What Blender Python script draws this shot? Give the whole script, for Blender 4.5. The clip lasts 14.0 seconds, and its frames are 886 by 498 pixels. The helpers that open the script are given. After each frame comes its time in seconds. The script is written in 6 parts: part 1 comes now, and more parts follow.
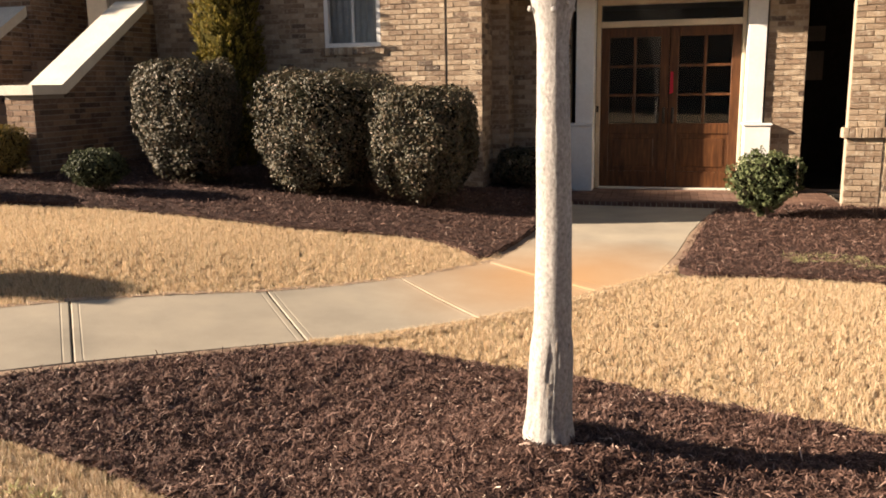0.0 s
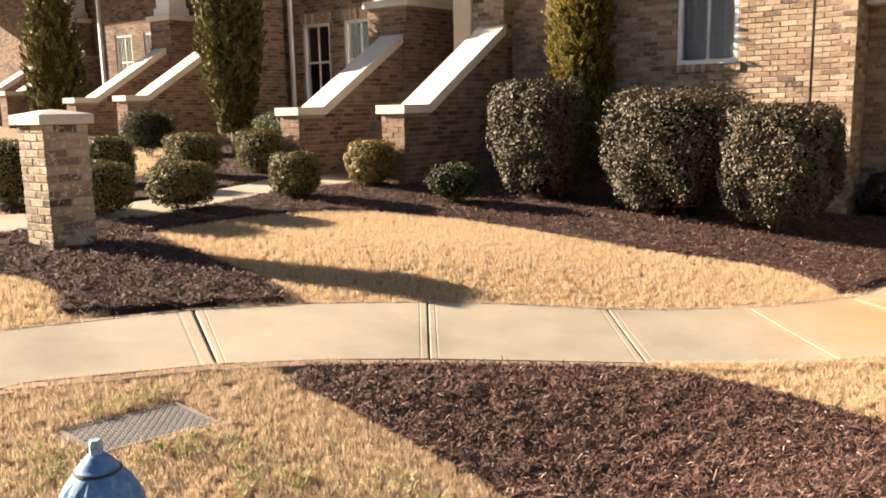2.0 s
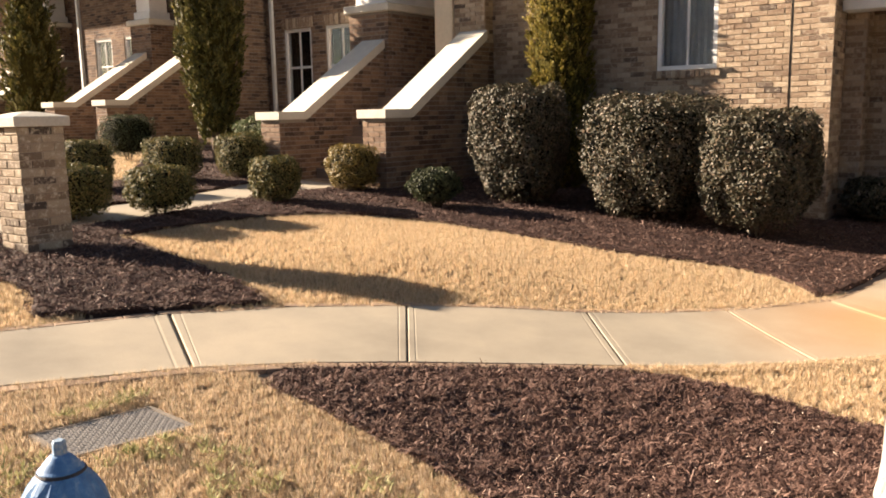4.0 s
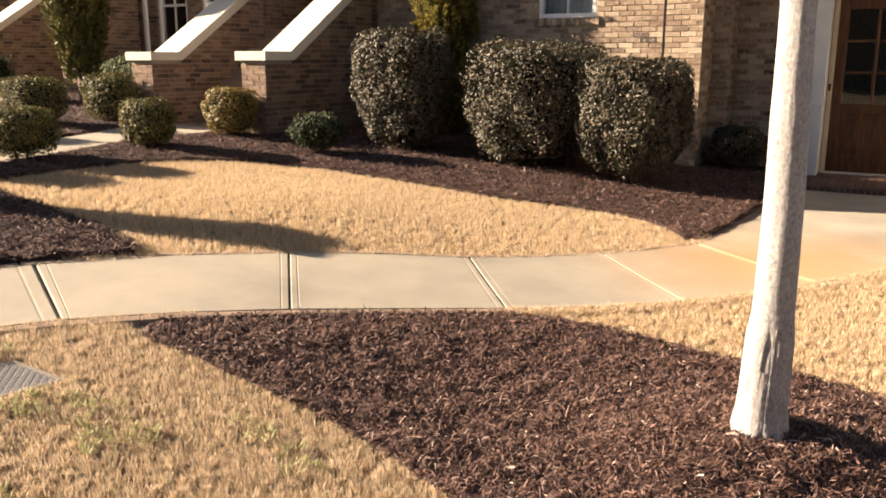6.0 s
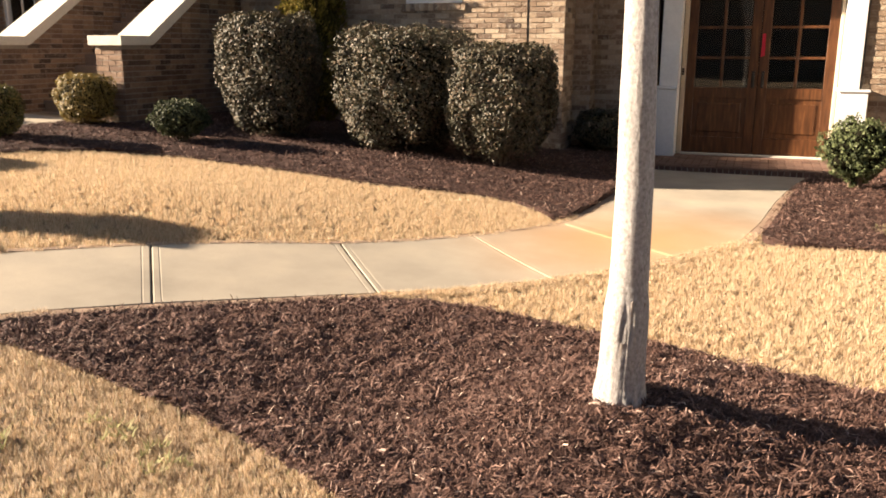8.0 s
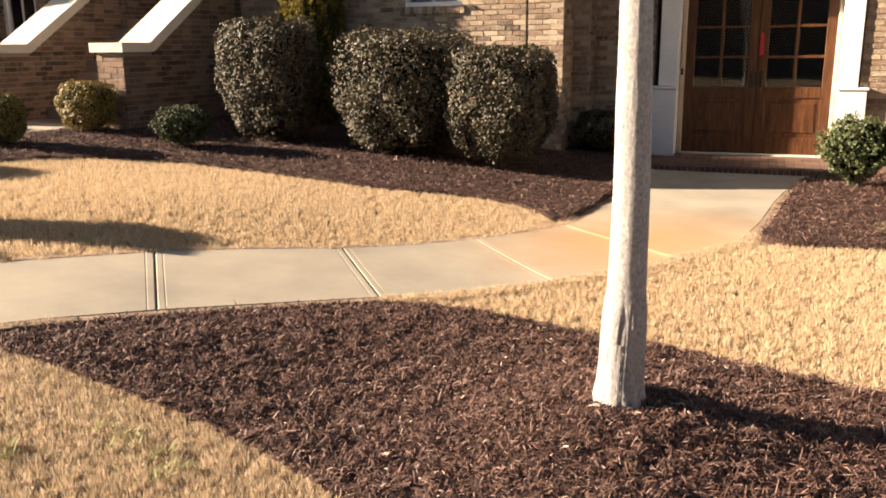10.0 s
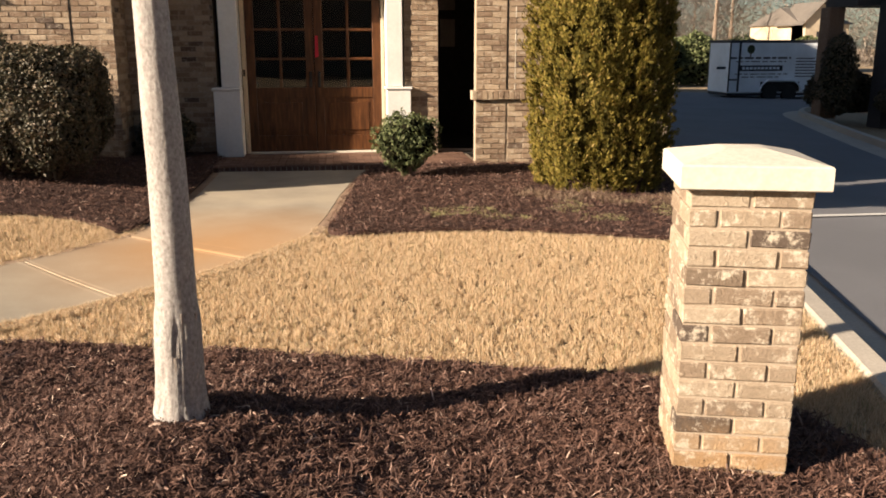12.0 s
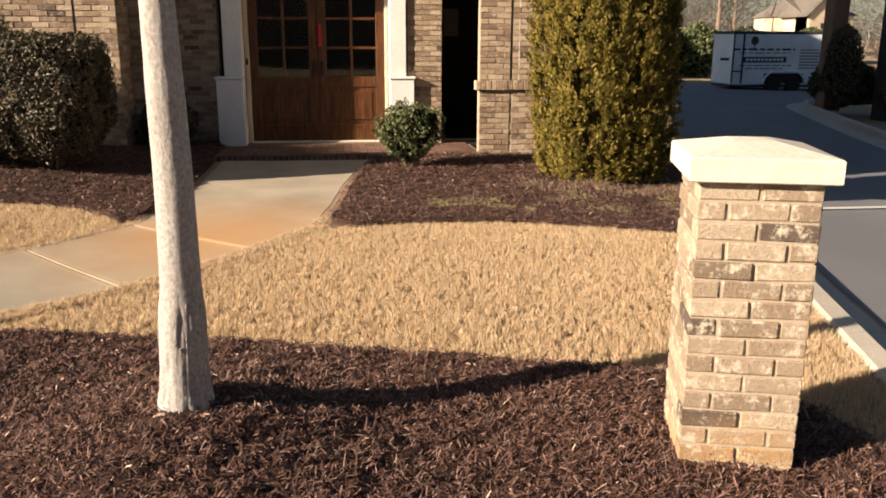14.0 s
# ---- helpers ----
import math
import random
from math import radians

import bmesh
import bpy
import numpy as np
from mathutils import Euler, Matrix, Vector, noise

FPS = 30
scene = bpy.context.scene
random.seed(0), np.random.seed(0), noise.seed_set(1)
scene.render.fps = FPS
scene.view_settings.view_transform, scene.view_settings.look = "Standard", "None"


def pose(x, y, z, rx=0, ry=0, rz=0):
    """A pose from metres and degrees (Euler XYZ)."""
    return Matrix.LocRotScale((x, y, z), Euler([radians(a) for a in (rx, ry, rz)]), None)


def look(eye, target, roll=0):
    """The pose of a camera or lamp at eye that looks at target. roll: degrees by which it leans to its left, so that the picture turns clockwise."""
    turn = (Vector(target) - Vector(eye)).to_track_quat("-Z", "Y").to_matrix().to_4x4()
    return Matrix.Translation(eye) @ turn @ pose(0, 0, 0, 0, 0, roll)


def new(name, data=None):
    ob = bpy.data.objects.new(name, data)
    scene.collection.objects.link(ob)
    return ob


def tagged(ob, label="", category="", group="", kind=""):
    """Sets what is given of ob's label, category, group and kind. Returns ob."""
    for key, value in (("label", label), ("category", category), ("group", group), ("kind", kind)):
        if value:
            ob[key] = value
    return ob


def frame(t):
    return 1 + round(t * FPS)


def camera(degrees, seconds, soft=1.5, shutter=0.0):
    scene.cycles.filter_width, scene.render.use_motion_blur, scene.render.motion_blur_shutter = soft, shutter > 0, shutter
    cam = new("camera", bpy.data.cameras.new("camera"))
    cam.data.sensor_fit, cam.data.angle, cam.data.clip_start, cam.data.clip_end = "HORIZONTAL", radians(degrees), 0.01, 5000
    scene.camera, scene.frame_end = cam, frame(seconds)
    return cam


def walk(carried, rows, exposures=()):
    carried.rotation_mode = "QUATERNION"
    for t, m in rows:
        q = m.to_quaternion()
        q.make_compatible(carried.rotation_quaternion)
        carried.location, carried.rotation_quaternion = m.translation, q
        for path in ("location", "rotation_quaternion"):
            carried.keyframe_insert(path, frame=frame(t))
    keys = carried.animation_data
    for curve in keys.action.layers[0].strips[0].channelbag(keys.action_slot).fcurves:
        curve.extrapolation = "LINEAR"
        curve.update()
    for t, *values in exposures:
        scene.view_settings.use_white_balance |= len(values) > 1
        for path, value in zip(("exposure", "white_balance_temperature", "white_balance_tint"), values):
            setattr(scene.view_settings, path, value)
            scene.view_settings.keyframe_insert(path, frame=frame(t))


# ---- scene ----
import collections
from mathutils import geometry

# ---------------------------------------------------------------- camera
cam = camera(55.93, 14.0, soft=1.8)
ROWS = [
    (0.0, -0.009, -0.025, 1.591, 15.57, -11.21, 0.96),
    (0.5, -0.039, -0.044, 1.584, 25.72, -11.95, 1.08),
    (1.0, -0.050, -0.039, 1.577, 31.06, -11.70, 0.77),
    (1.5, -0.068, -0.041, 1.600, 33.02, -10.81, 0.67),
    (2.0, -0.090, -0.068, 1.600, 38.32, -9.59, 1.26),
    (2.2, -0.097, -0.069, 1.603, 40.47, -9.01, 1.24),
    (4.3, -0.073, -0.028, 1.561, 35.42, -9.51, 1.04),
    (4.5, -0.070, -0.024, 1.557, 33.93, -9.98, 1.04),
    (5.0, -0.074, -0.017, 1.555, 30.12, -11.24, 0.57),
    (5.5, -0.078, -0.009, 1.551, 29.31, -12.44, 0.14),
    (6.0, -0.068, -0.017, 1.556, 29.25, -12.82, -0.01),
    (6.5, -0.054, -0.010, 1.544, 27.94, -12.42, 0.65),
    (7.0, -0.051, 0.003, 1.545, 25.78, -13.45, 0.39),
    (7.5, -0.028, 0.025, 1.527, 22.99, -13.60, -0.02),
    (7.7, -0.026, 0.022, 1.530, 20.68, -13.60, -0.14),
    (9.8, -0.011, -0.012, 1.558, 21.45, -13.99, 0.65),
    (10.0, -0.005, -0.016, 1.563, 20.88, -13.62, 0.61),
    (10.5, 0.012, -0.009, 1.559, 19.89, -12.59, 0.71),
    (11.0, 0.070, 0.021, 1.557, 10.21, -12.61, 0.25),
    (11.5, 0.122, 0.050, 1.543, -0.56, -13.36, -0.11),
    (12.0, 0.153, 0.064, 1.550, -7.24, -13.63, 0.08),
    (12.5, 0.148, 0.071, 1.555, -7.48, -12.90, 0.50),
    (13.0, 0.129, 0.072, 1.549, -5.62, -13.54, 0.51),
    (13.5, 0.123, 0.070, 1.551, -4.13, -14.29, 0.46),
    (14.0, 0.137, 0.085, 1.550, -7.16, -14.30, -0.23),
]
walk(cam, [(t, pose(x, y, z, 0, 0, yaw) @ pose(0, 0, 0, 90 + pitch, 0, 0) @ pose(0, 0, 0, 0, 0, -roll))
           for t, x, y, z, yaw, pitch, roll in ROWS], exposures=[(0.0, 1.76), (0.5, 2.0), (1.5, 2.16), (2.1, 2.22), (4.5, 2.02), (5.5, 2.13), (7.5, 2.12), (10.0, 2.06), (11.0, 2.08), (11.5, 1.76), (12.0, 1.47), (12.5, 1.45), (14.0, 1.45)])

# ---------------------------------------------------------------- light
SUN_AZ, SUN_EL = 19.3, 21.5
world = bpy.data.worlds.new("world")
scene.world = world
world.use_nodes = True
wn = world.node_tree
sky = wn.nodes.new("ShaderNodeTexSky")
sky.sky_type = "NISHITA"
sky.sun_disc = False
sky.ozone_density = 1.5
sky.sun_elevation = radians(SUN_EL)
sky.sun_rotation = radians(270 - SUN_AZ)
wn.nodes["Background"].inputs["Strength"].default_value = 0.029
wn.links.new(sky.outputs[0], wn.nodes["Background"].inputs["Color"])
sun = new("sun", bpy.data.lights.new("sun", "SUN"))
sun.data.energy, sun.data.angle, sun.data.color = 5.0, radians(0.6), (1.0, 0.80, 0.605)
sa, se = radians(SUN_AZ), radians(SUN_EL)
sun.matrix_world = look((-30 * math.cos(sa), -30 * math.sin(sa), 30 * math.tan(se)), (0, 0, 0))


# ---------------------------------------------------------------- materials
def nodes_of(name, rough=0.7, metal=0.0, spec=0.5):
    m = bpy.data.materials.new(name)
    m.use_nodes = True
    nt = m.node_tree
    b = nt.nodes["Principled BSDF"]
    b.inputs["Roughness"].default_value = rough
    b.inputs["Metallic"].default_value = metal
    b.inputs["Specular IOR Level"].default_value = spec
    return m, nt, b


def ramp(nt, fac, stops, mode="LINEAR"):
    r = nt.nodes.new("ShaderNodeValToRGB")
    r.color_ramp.interpolation = mode
    while len(r.color_ramp.elements) < len(stops):
        r.color_ramp.elements.new(0.5)
    for e, (p, c) in zip(r.color_ramp.elements, stops):
        e.position, e.color = p, (*c, 1)
    nt.links.new(fac, r.inputs[0])
    return r.outputs[0]


def worldpos(nt):
    return nt.nodes.new("ShaderNodeNewGeometry").outputs["Position"]


def noise_tex(nt, vec, scale, detail=4, rough=0.6, stretch=None):
    if stretch:
        mp = nt.nodes.new("ShaderNodeMapping")
        mp.inputs["Scale"].default_value = stretch
        nt.links.new(vec, mp.inputs[0])
        vec = mp.outputs[0]
    n = nt.nodes.new("ShaderNodeTexNoise")
    n.inputs["Scale"].default_value, n.inputs["Detail"].default_value, n.inputs["Roughness"].default_value = scale, detail, rough
    nt.links.new(vec, n.inputs["Vector"])
    return n.outputs[0]


def mix(nt, fac, a, b, mode="MIX"):
    m = nt.nodes.new("ShaderNodeMix")
    m.data_type, m.blend_type = "RGBA", mode
    for sock, v in ((m.inputs[0], fac), (m.inputs[6], a), (m.inputs[7], b)):
        if isinstance(v, (int, float)):
            sock.default_value = v
        elif isinstance(v, tuple):
            sock.default_value = (*v, 1)
        else:
            nt.links.new(v, sock)
    return m.outputs[2]


def bump(nt, b, h, strength=0.4, dist=0.01):
    n = nt.nodes.new("ShaderNodeBump")
    n.inputs["Strength"].default_value, n.inputs["Distance"].default_value = strength, dist
    nt.links.new(h, n.inputs["Height"])
    nt.links.new(n.outputs[0], b.inputs["Normal"])


def island(nt):
    return nt.nodes.new("ShaderNodeNewGeometry").outputs["Random Per Island"]


def objrand(nt):
    return nt.nodes.new("ShaderNodeObjectInfo").outputs["Random"]


def mat_speckled(name, stops, scale=30, rough=0.8, bumpy=0.4, dist=0.005, large=1.2, spec=0.3, stretch=None, metal=0.0):
    """A surface with grain at a fine scale and stains at a large one."""
    m, nt, b = nodes_of(name, rough, metal, spec)
    v = worldpos(nt)
    f = noise_tex(nt, v, scale, 6, 0.65, stretch)
    g = noise_tex(nt, v, large, 3)
    c = ramp(nt, f, stops)
    c = mix(nt, 0.35, c, ramp(nt, g, [(0.3, (0.55, 0.55, 0.55)), (0.7, (1, 1, 1))]), "MULTIPLY")
    nt.links.new(c, b.inputs["Base Color"])
    bump(nt, b, f, bumpy, dist)
    return m


def mat_random(name, stops, rand, rough=0.6, spec=0.4, grain=0.0, scale=60, trans=0.0):
    m, nt, b = nodes_of(name, rough, 0, spec)
    c = ramp(nt, rand(nt), stops)
    f = noise_tex(nt, worldpos(nt), scale, 4)
    if grain:
        c = mix(nt, grain, c, ramp(nt, f, [(0.3, (0.45, 0.45, 0.45)), (0.7, (1, 1, 1))]), "MULTIPLY")
    nt.links.new(c, b.inputs["Base Color"])
    if trans:
        b.inputs["Transmission Weight"].default_value = 0
        t = nt.nodes.new("ShaderNodeBsdfTranslucent")
        nt.links.new(c, t.inputs[0])
        s = nt.nodes.new("ShaderNodeMixShader")
        s.inputs[0].default_value = trans
        nt.links.new(b.outputs[0], s.inputs[1])
        nt.links.new(t.outputs[0], s.inputs[2])
        nt.links.new(s.outputs[0], nt.nodes["Material Output"].inputs[0])
    return m


BRICK = [(0.0, (0.10, 0.075, 0.062)), (0.03, (0.15, 0.108, 0.082)), (0.08, (0.24, 0.168, 0.118)), (0.4, (0.32, 0.232, 0.160)),
         (0.65, (0.44, 0.338, 0.24)), (0.88, (0.54, 0.43, 0.31)), (1.0, (0.29, 0.20, 0.138))]


BRICK_RED = [(0.0, (0.07, 0.05, 0.042)), (0.15, (0.13, 0.085, 0.062)), (0.45, (0.215, 0.138, 0.094)), (0.75, (0.30, 0.205, 0.140)), (1.0, (0.17, 0.108, 0.076))]


def mat_brick(name, rand, tones=BRICK, pale=0.9):
    m, nt, b = nodes_of(name, 0.85, 0, 0.25)
    v = worldpos(nt)
    c = ramp(nt, rand(nt), tones)
    f = noise_tex(nt, v, 19, 7, 0.75)
    c = mix(nt, ramp(nt, f, [(0.52, (0, 0, 0)), (0.62, (pale, pale, pale))]), c, (0.64, 0.57, 0.46))
    fine = noise_tex(nt, v, 90, 5, 0.7)
    # orange clay splashed up the foot of the near pier
    d = nt.nodes.new("ShaderNodeVectorMath")
    d.operation = "DISTANCE"
    nt.links.new(v, d.inputs[0])
    d.inputs[1].default_value = (1.54, 2.70, -0.12)
    add = nt.nodes.new("ShaderNodeMath")
    add.operation = "MULTIPLY_ADD"
    nt.links.new(f, add.inputs[0])
    add.inputs[1].default_value = 0.35
    nt.links.new(d.outputs["Value"], add.inputs[2])
    c = mix(nt, ramp(nt, add.outputs[0], [(0.40, (0.6, 0.6, 0.6)), (0.60, (0, 0, 0))]), c, (0.54, 0.33, 0.15))
    c = mix(nt, 0.5, c, ramp(nt, fine, [(0.3, (0.40, 0.38, 0.36)), (0.65, (1, 1, 1))]), "MULTIPLY")
    nt.links.new(c, b.inputs["Base Color"])
    bump(nt, b, fine, 0.8, 0.008)
    return m


M = {}
M["brick"] = mat_brick("brick_face", island, BRICK, 0.5)
M["brick_red"] = mat_brick("red_brown_brick", island, BRICK_RED, 0.22)
M["mortar_grey"] = mat_speckled("grey_mortar", [(0.3, (0.24, 0.21, 0.185)), (0.7, (0.36, 0.32, 0.28))], 120, 0.95, 0.4, 0.003)
M["brick_single"] = mat_brick("brick_face_loose", objrand, BRICK, 0.6)
BRICK_PIER = [(0.0, (0.085, 0.07, 0.06)), (0.08, (0.13, 0.10, 0.08)), (0.14, (0.22, 0.17, 0.125)), (0.45, (0.31, 0.24, 0.175)),
              (0.75, (0.40, 0.325, 0.24)), (1.0, (0.47, 0.395, 0.30))]
M["brick_pier"] = mat_brick("pier_brick_face", objrand, BRICK_PIER, 0.95)
M["mortar"] = mat_speckled("mortar", [(0.3, (0.33, 0.27, 0.205)), (0.7, (0.46, 0.385, 0.30))], 120, 0.95, 0.4, 0.003)
M["stone"] = mat_speckled("cast_stone", [(0.3, (0.58, 0.54, 0.46)), (0.7, (0.70, 0.67, 0.59))], 45, 0.8, 0.25, 0.003, 3)
M["white"] = mat_speckled("white_paint", [(0.3, (0.74, 0.74, 0.72)), (0.7, (0.82, 0.82, 0.80))], 25, 0.5, 0.08, 0.002, 2)
M["cream"] = mat_speckled("cream_paint", [(0.3, (0.62, 0.52, 0.38)), (0.7, (0.70, 0.60, 0.45))], 25, 0.5, 0.08, 0.002, 2)
M["vinyl"] = mat_speckled("window_vinyl", [(0.3, (0.78, 0.78, 0.77)), (0.7, (0.84, 0.84, 0.83))], 20, 0.4, 0.05, 0.002, 2)
M["mulch"] = mat_speckled("mulch", [(0.25, (0.016, 0.008, 0.007)), (0.5, (0.054, 0.028, 0.022)), (0.75, (0.110, 0.060, 0.048))], 55, 0.9, 1.0, 0.02, 2.2)
M["chip"] = mat_random("bark_chip", [(0.0, (0.044, 0.022, 0.018)), (0.5, (0.122, 0.064, 0.047)), (0.85, (0.21, 0.12, 0.092)), (0.975, (0.29, 0.19, 0.155)), (1.0, (0.60, 0.46, 0.37))], island, 0.75, 0.35, 0.5, 22)
M["thatch"] = mat_speckled("thatch", [(0.25, (0.20, 0.145, 0.085)), (0.5, (0.33, 0.25, 0.16)), (0.75, (0.46, 0.37, 0.25))], 70, 0.95, 0.8, 0.02, 1.5)
M["grass"] = mat_random("dry_grass", [(0.0, (0.46, 0.32, 0.18)), (0.4, (0.72, 0.555, 0.365)), (0.8, (0.86, 0.70, 0.49)), (0.96, (0.90, 0.77, 0.575)), (0.965, (0.44, 0.41, 0.24)), (1.0, (0.33, 0.33, 0.16))], island, 0.7, 0.2, 0.45, 38, trans=0.35)
M["pale_grass"] = mat_random("pale_dry_grass", [(0.0, (0.42, 0.30, 0.185)), (0.4, (0.66, 0.52, 0.355)), (0.8, (0.84, 0.68, 0.50)), (0.955, (0.89, 0.76, 0.59)), (0.96, (0.46, 0.44, 0.25)), (1.0, (0.36, 0.36, 0.18))], island, 0.7, 0.2, 0.55, 44, trans=0.35)
M["green_grass"] = mat_random("green_grass", [(0.0, (0.24, 0.25, 0.10)), (1.0, (0.46, 0.43, 0.24))], island, 0.7, 0.2, trans=0.25)
M["asphalt"] = mat_speckled("asphalt", [(0.35, (0.15, 0.155, 0.17)), (0.65, (0.235, 0.24, 0.255))], 160, 0.85, 0.5, 0.004, 0.5)
M["kerb"] = mat_speckled("kerb_concrete", [(0.3, (0.42, 0.38, 0.32)), (0.7, (0.56, 0.52, 0.45))], 60, 0.9, 0.3, 0.004, 1.5)
M["bark"] = mat_speckled("smooth_bark", [(0.30, (0.20, 0.185, 0.175)), (0.44, (0.33, 0.31, 0.295)), (0.60, (0.42, 0.40, 0.385)), (0.74, (0.58, 0.555, 0.54))], 85, 0.8, 0.6, 0.006, 7, stretch=(1, 1, 0.7))
M["flake"] = mat_speckled("bark_flake", [(0.3, (0.22, 0.18, 0.15)), (0.7, (0.52, 0.46, 0.41))], 40, 0.9, 0.5, 0.006, 5, stretch=(1, 1, 0.2))
M["hedge_leaf"] = mat_random("hedge_leaf", [(0.0, (0.026, 0.028, 0.014)), (0.5, (0.062, 0.055, 0.029)), (0.8, (0.112, 0.088, 0.051)), (0.96, (0.155, 0.112, 0.074)), (1.0, (0.21, 0.16, 0.115))], island, 0.55, 0.4, trans=0.05)
M["box_leaf"] = mat_random("box_leaf", [(0.0, (0.045, 0.052, 0.016)), (0.5, (0.115, 0.112, 0.034)), (0.85, (0.22, 0.18, 0.058)), (1.0, (0.34, 0.25, 0.095))], island, 0.55, 0.35, trans=0.16)
M["gold_leaf"] = mat_random("gold_leaf", [(0.0, (0.10, 0.08, 0.02)), (0.5, (0.20, 0.15, 0.035)), (1.0, (0.36, 0.25, 0.07))], island, 0.45, 0.45, trans=0.18)
M["green_leaf"] = mat_random("green_leaf", [(0.0, (0.018, 0.026, 0.012)), (0.5, (0.048, 0.058, 0.027)), (1.0, (0.115, 0.125, 0.062))], island, 0.62, 0.25, trans=0.18)
M["light_leaf"] = mat_random("light_leaf", [(0.0, (0.04, 0.055, 0.02)), (0.5, (0.10, 0.125, 0.05)), (1.0, (0.19, 0.21, 0.10))], island, 0.6, 0.3, trans=0.2)
M["cypress"] = mat_random("cypress_spray", [(0.0, (0.075, 0.068, 0.014)), (0.5, (0.175, 0.145, 0.028)), (0.85, (0.28, 0.22, 0.05)), (1.0, (0.36, 0.26, 0.09))], island, 0.7, 0.2, trans=0.35)
M["cypress_dark"] = mat_random("cypress_dark_spray", [(0.0, (0.04, 0.046, 0.012)), (0.6, (0.105, 0.10, 0.026)), (1.0, (0.21, 0.17, 0.05))], island, 0.6, 0.3, trans=0.2)
# near-black hull colour: the shade between leaves, painted in
M["core"] = mat_speckled("shrub_inside_shade", [(0.3, (0.008, 0.009, 0.005)), (0.7, (0.022, 0.02, 0.012))], 30, 0.95, 0.6, 0.02, spec=0.03)
# dark olive hull colour paints the shade behind the conifer sprays
M["core_olive"] = mat_speckled("conifer_inside_shade", [(0.3, (0.020, 0.019, 0.006)), (0.5, (0.058, 0.050, 0.014)), (0.7, (0.11, 0.092, 0.024))], 35, 0.95, 1.0, 0.04, spec=0.03, stretch=(1, 1, 0.4))
M["twig"] = mat_speckled("twig", [(0.3, (0.10, 0.07, 0.05)), (0.7, (0.24, 0.18, 0.13))], 40, 0.9, 0.4, 0.004)
M["dead"] = mat_random("withered_stalk", [(0.0, (0.09, 0.06, 0.04)), (0.6, (0.20, 0.14, 0.095)), (1.0, (0.42, 0.33, 0.25))], island, 0.85, 0.2)
M["porch"] = mat_random("porch_paver", [(0.0, (0.12, 0.068, 0.05)), (1.0, (0.21, 0.125, 0.09))], objrand, 0.8, 0.3, 0.5)
M["edging"] = mat_random("edging_brick", [(0.0, (0.29, 0.205, 0.145)), (1.0, (0.40, 0.29, 0.205))], objrand, 0.85, 0.3, 0.5)
M["bronze"] = mat_speckled("dark_bronze", [(0.3, (0.018, 0.016, 0.014)), (0.7, (0.03, 0.026, 0.022))], 40, 0.45, 0.05, 0.002)
# near-black colour paints the shade inside rooms behind openings
M["dark"] = mat_speckled("room_shade_dark", [(0.3, (0.012, 0.011, 0.010)), (0.7, (0.03, 0.028, 0.025))], 10, 0.9, 0.05, 0.002)
M["shingle"] = mat_speckled("shingle", [(0.3, (0.10, 0.09, 0.08)), (0.7, (0.20, 0.18, 0.16))], 20, 0.9, 0.3, 0.01)
M["curtain"] = mat_speckled("sheer_curtain", [(0.3, (0.34, 0.37, 0.38)), (0.7, (0.46, 0.49, 0.50))], 12, 0.9, 0.1, 0.002, 2)
M["blue"] = mat_speckled("hydrant_paint", [(0.3, (0.06, 0.17, 0.38)), (0.52, (0.10, 0.24, 0.47)), (0.72, (0.27, 0.40, 0.56))], 30, 0.5, 0.25, 0.004, 9)
M["worn_blue"] = mat_speckled("chalky_paint", [(0.35, (0.12, 0.25, 0.44)), (0.6, (0.38, 0.47, 0.56))], 60, 0.6, 0.3, 0.004, 20)
M["plastic_grey"] = mat_speckled("grey_cover", [(0.3, (0.17, 0.162, 0.155)), (0.7, (0.28, 0.268, 0.255))], 60, 0.7, 0.2, 0.003, 6)
M["rim"] = mat_speckled("worn_rim", [(0.3, (0.20, 0.175, 0.145)), (0.7, (0.33, 0.285, 0.235))], 60, 0.8, 0.3, 0.003, 6)
M["trailer_white"] = mat_speckled("trailer_skin", [(0.3, (0.80, 0.87, 0.94)), (0.7, (0.84, 0.90, 0.96))], 6, 0.32, 0.05, 0.002)
# trailer trim; also the painted shade of the building across the road
M["dark_trim_shade"] = mat_speckled("near_black_trim_and_shade", [(0.3, (0.03, 0.03, 0.035)), (0.7, (0.06, 0.06, 0.07))], 20, 0.6, 0.05, 0.002)
M["tyre"] = mat_speckled("tyre_rubber", [(0.3, (0.015, 0.015, 0.015)), (0.7, (0.03, 0.03, 0.03))], 40, 0.85, 0.1, 0.002)
M["bin"] = mat_speckled("bin_plastic", [(0.3, (0.02, 0.05, 0.055)), (0.7, (0.03, 0.07, 0.075))], 30, 0.5, 0.05, 0.002)
M["red"] = mat_speckled("red_ribbon", [(0.3, (0.50, 0.02, 0.04)), (0.7, (0.62, 0.03, 0.06))], 60, 0.6, 0.2, 0.002)
M["siding"] = mat_speckled("tan_siding", [(0.3, (0.58, 0.48, 0.34)), (0.7, (0.66, 0.56, 0.42))], 4, 0.8, 0.1, 0.01)
M["bare"] = mat_speckled("bare_branch", [(0.3, (0.16, 0.12, 0.09)), (0.7, (0.34, 0.27, 0.21))], 8, 0.9, 0.3, 0.02)
M["woods"] = mat_random("winter_twigs", [(0.0, (0.15, 0.125, 0.105)), (0.6, (0.27, 0.23, 0.195)), (1.0, (0.38, 0.335, 0.29))], island, 0.9, 0.2)
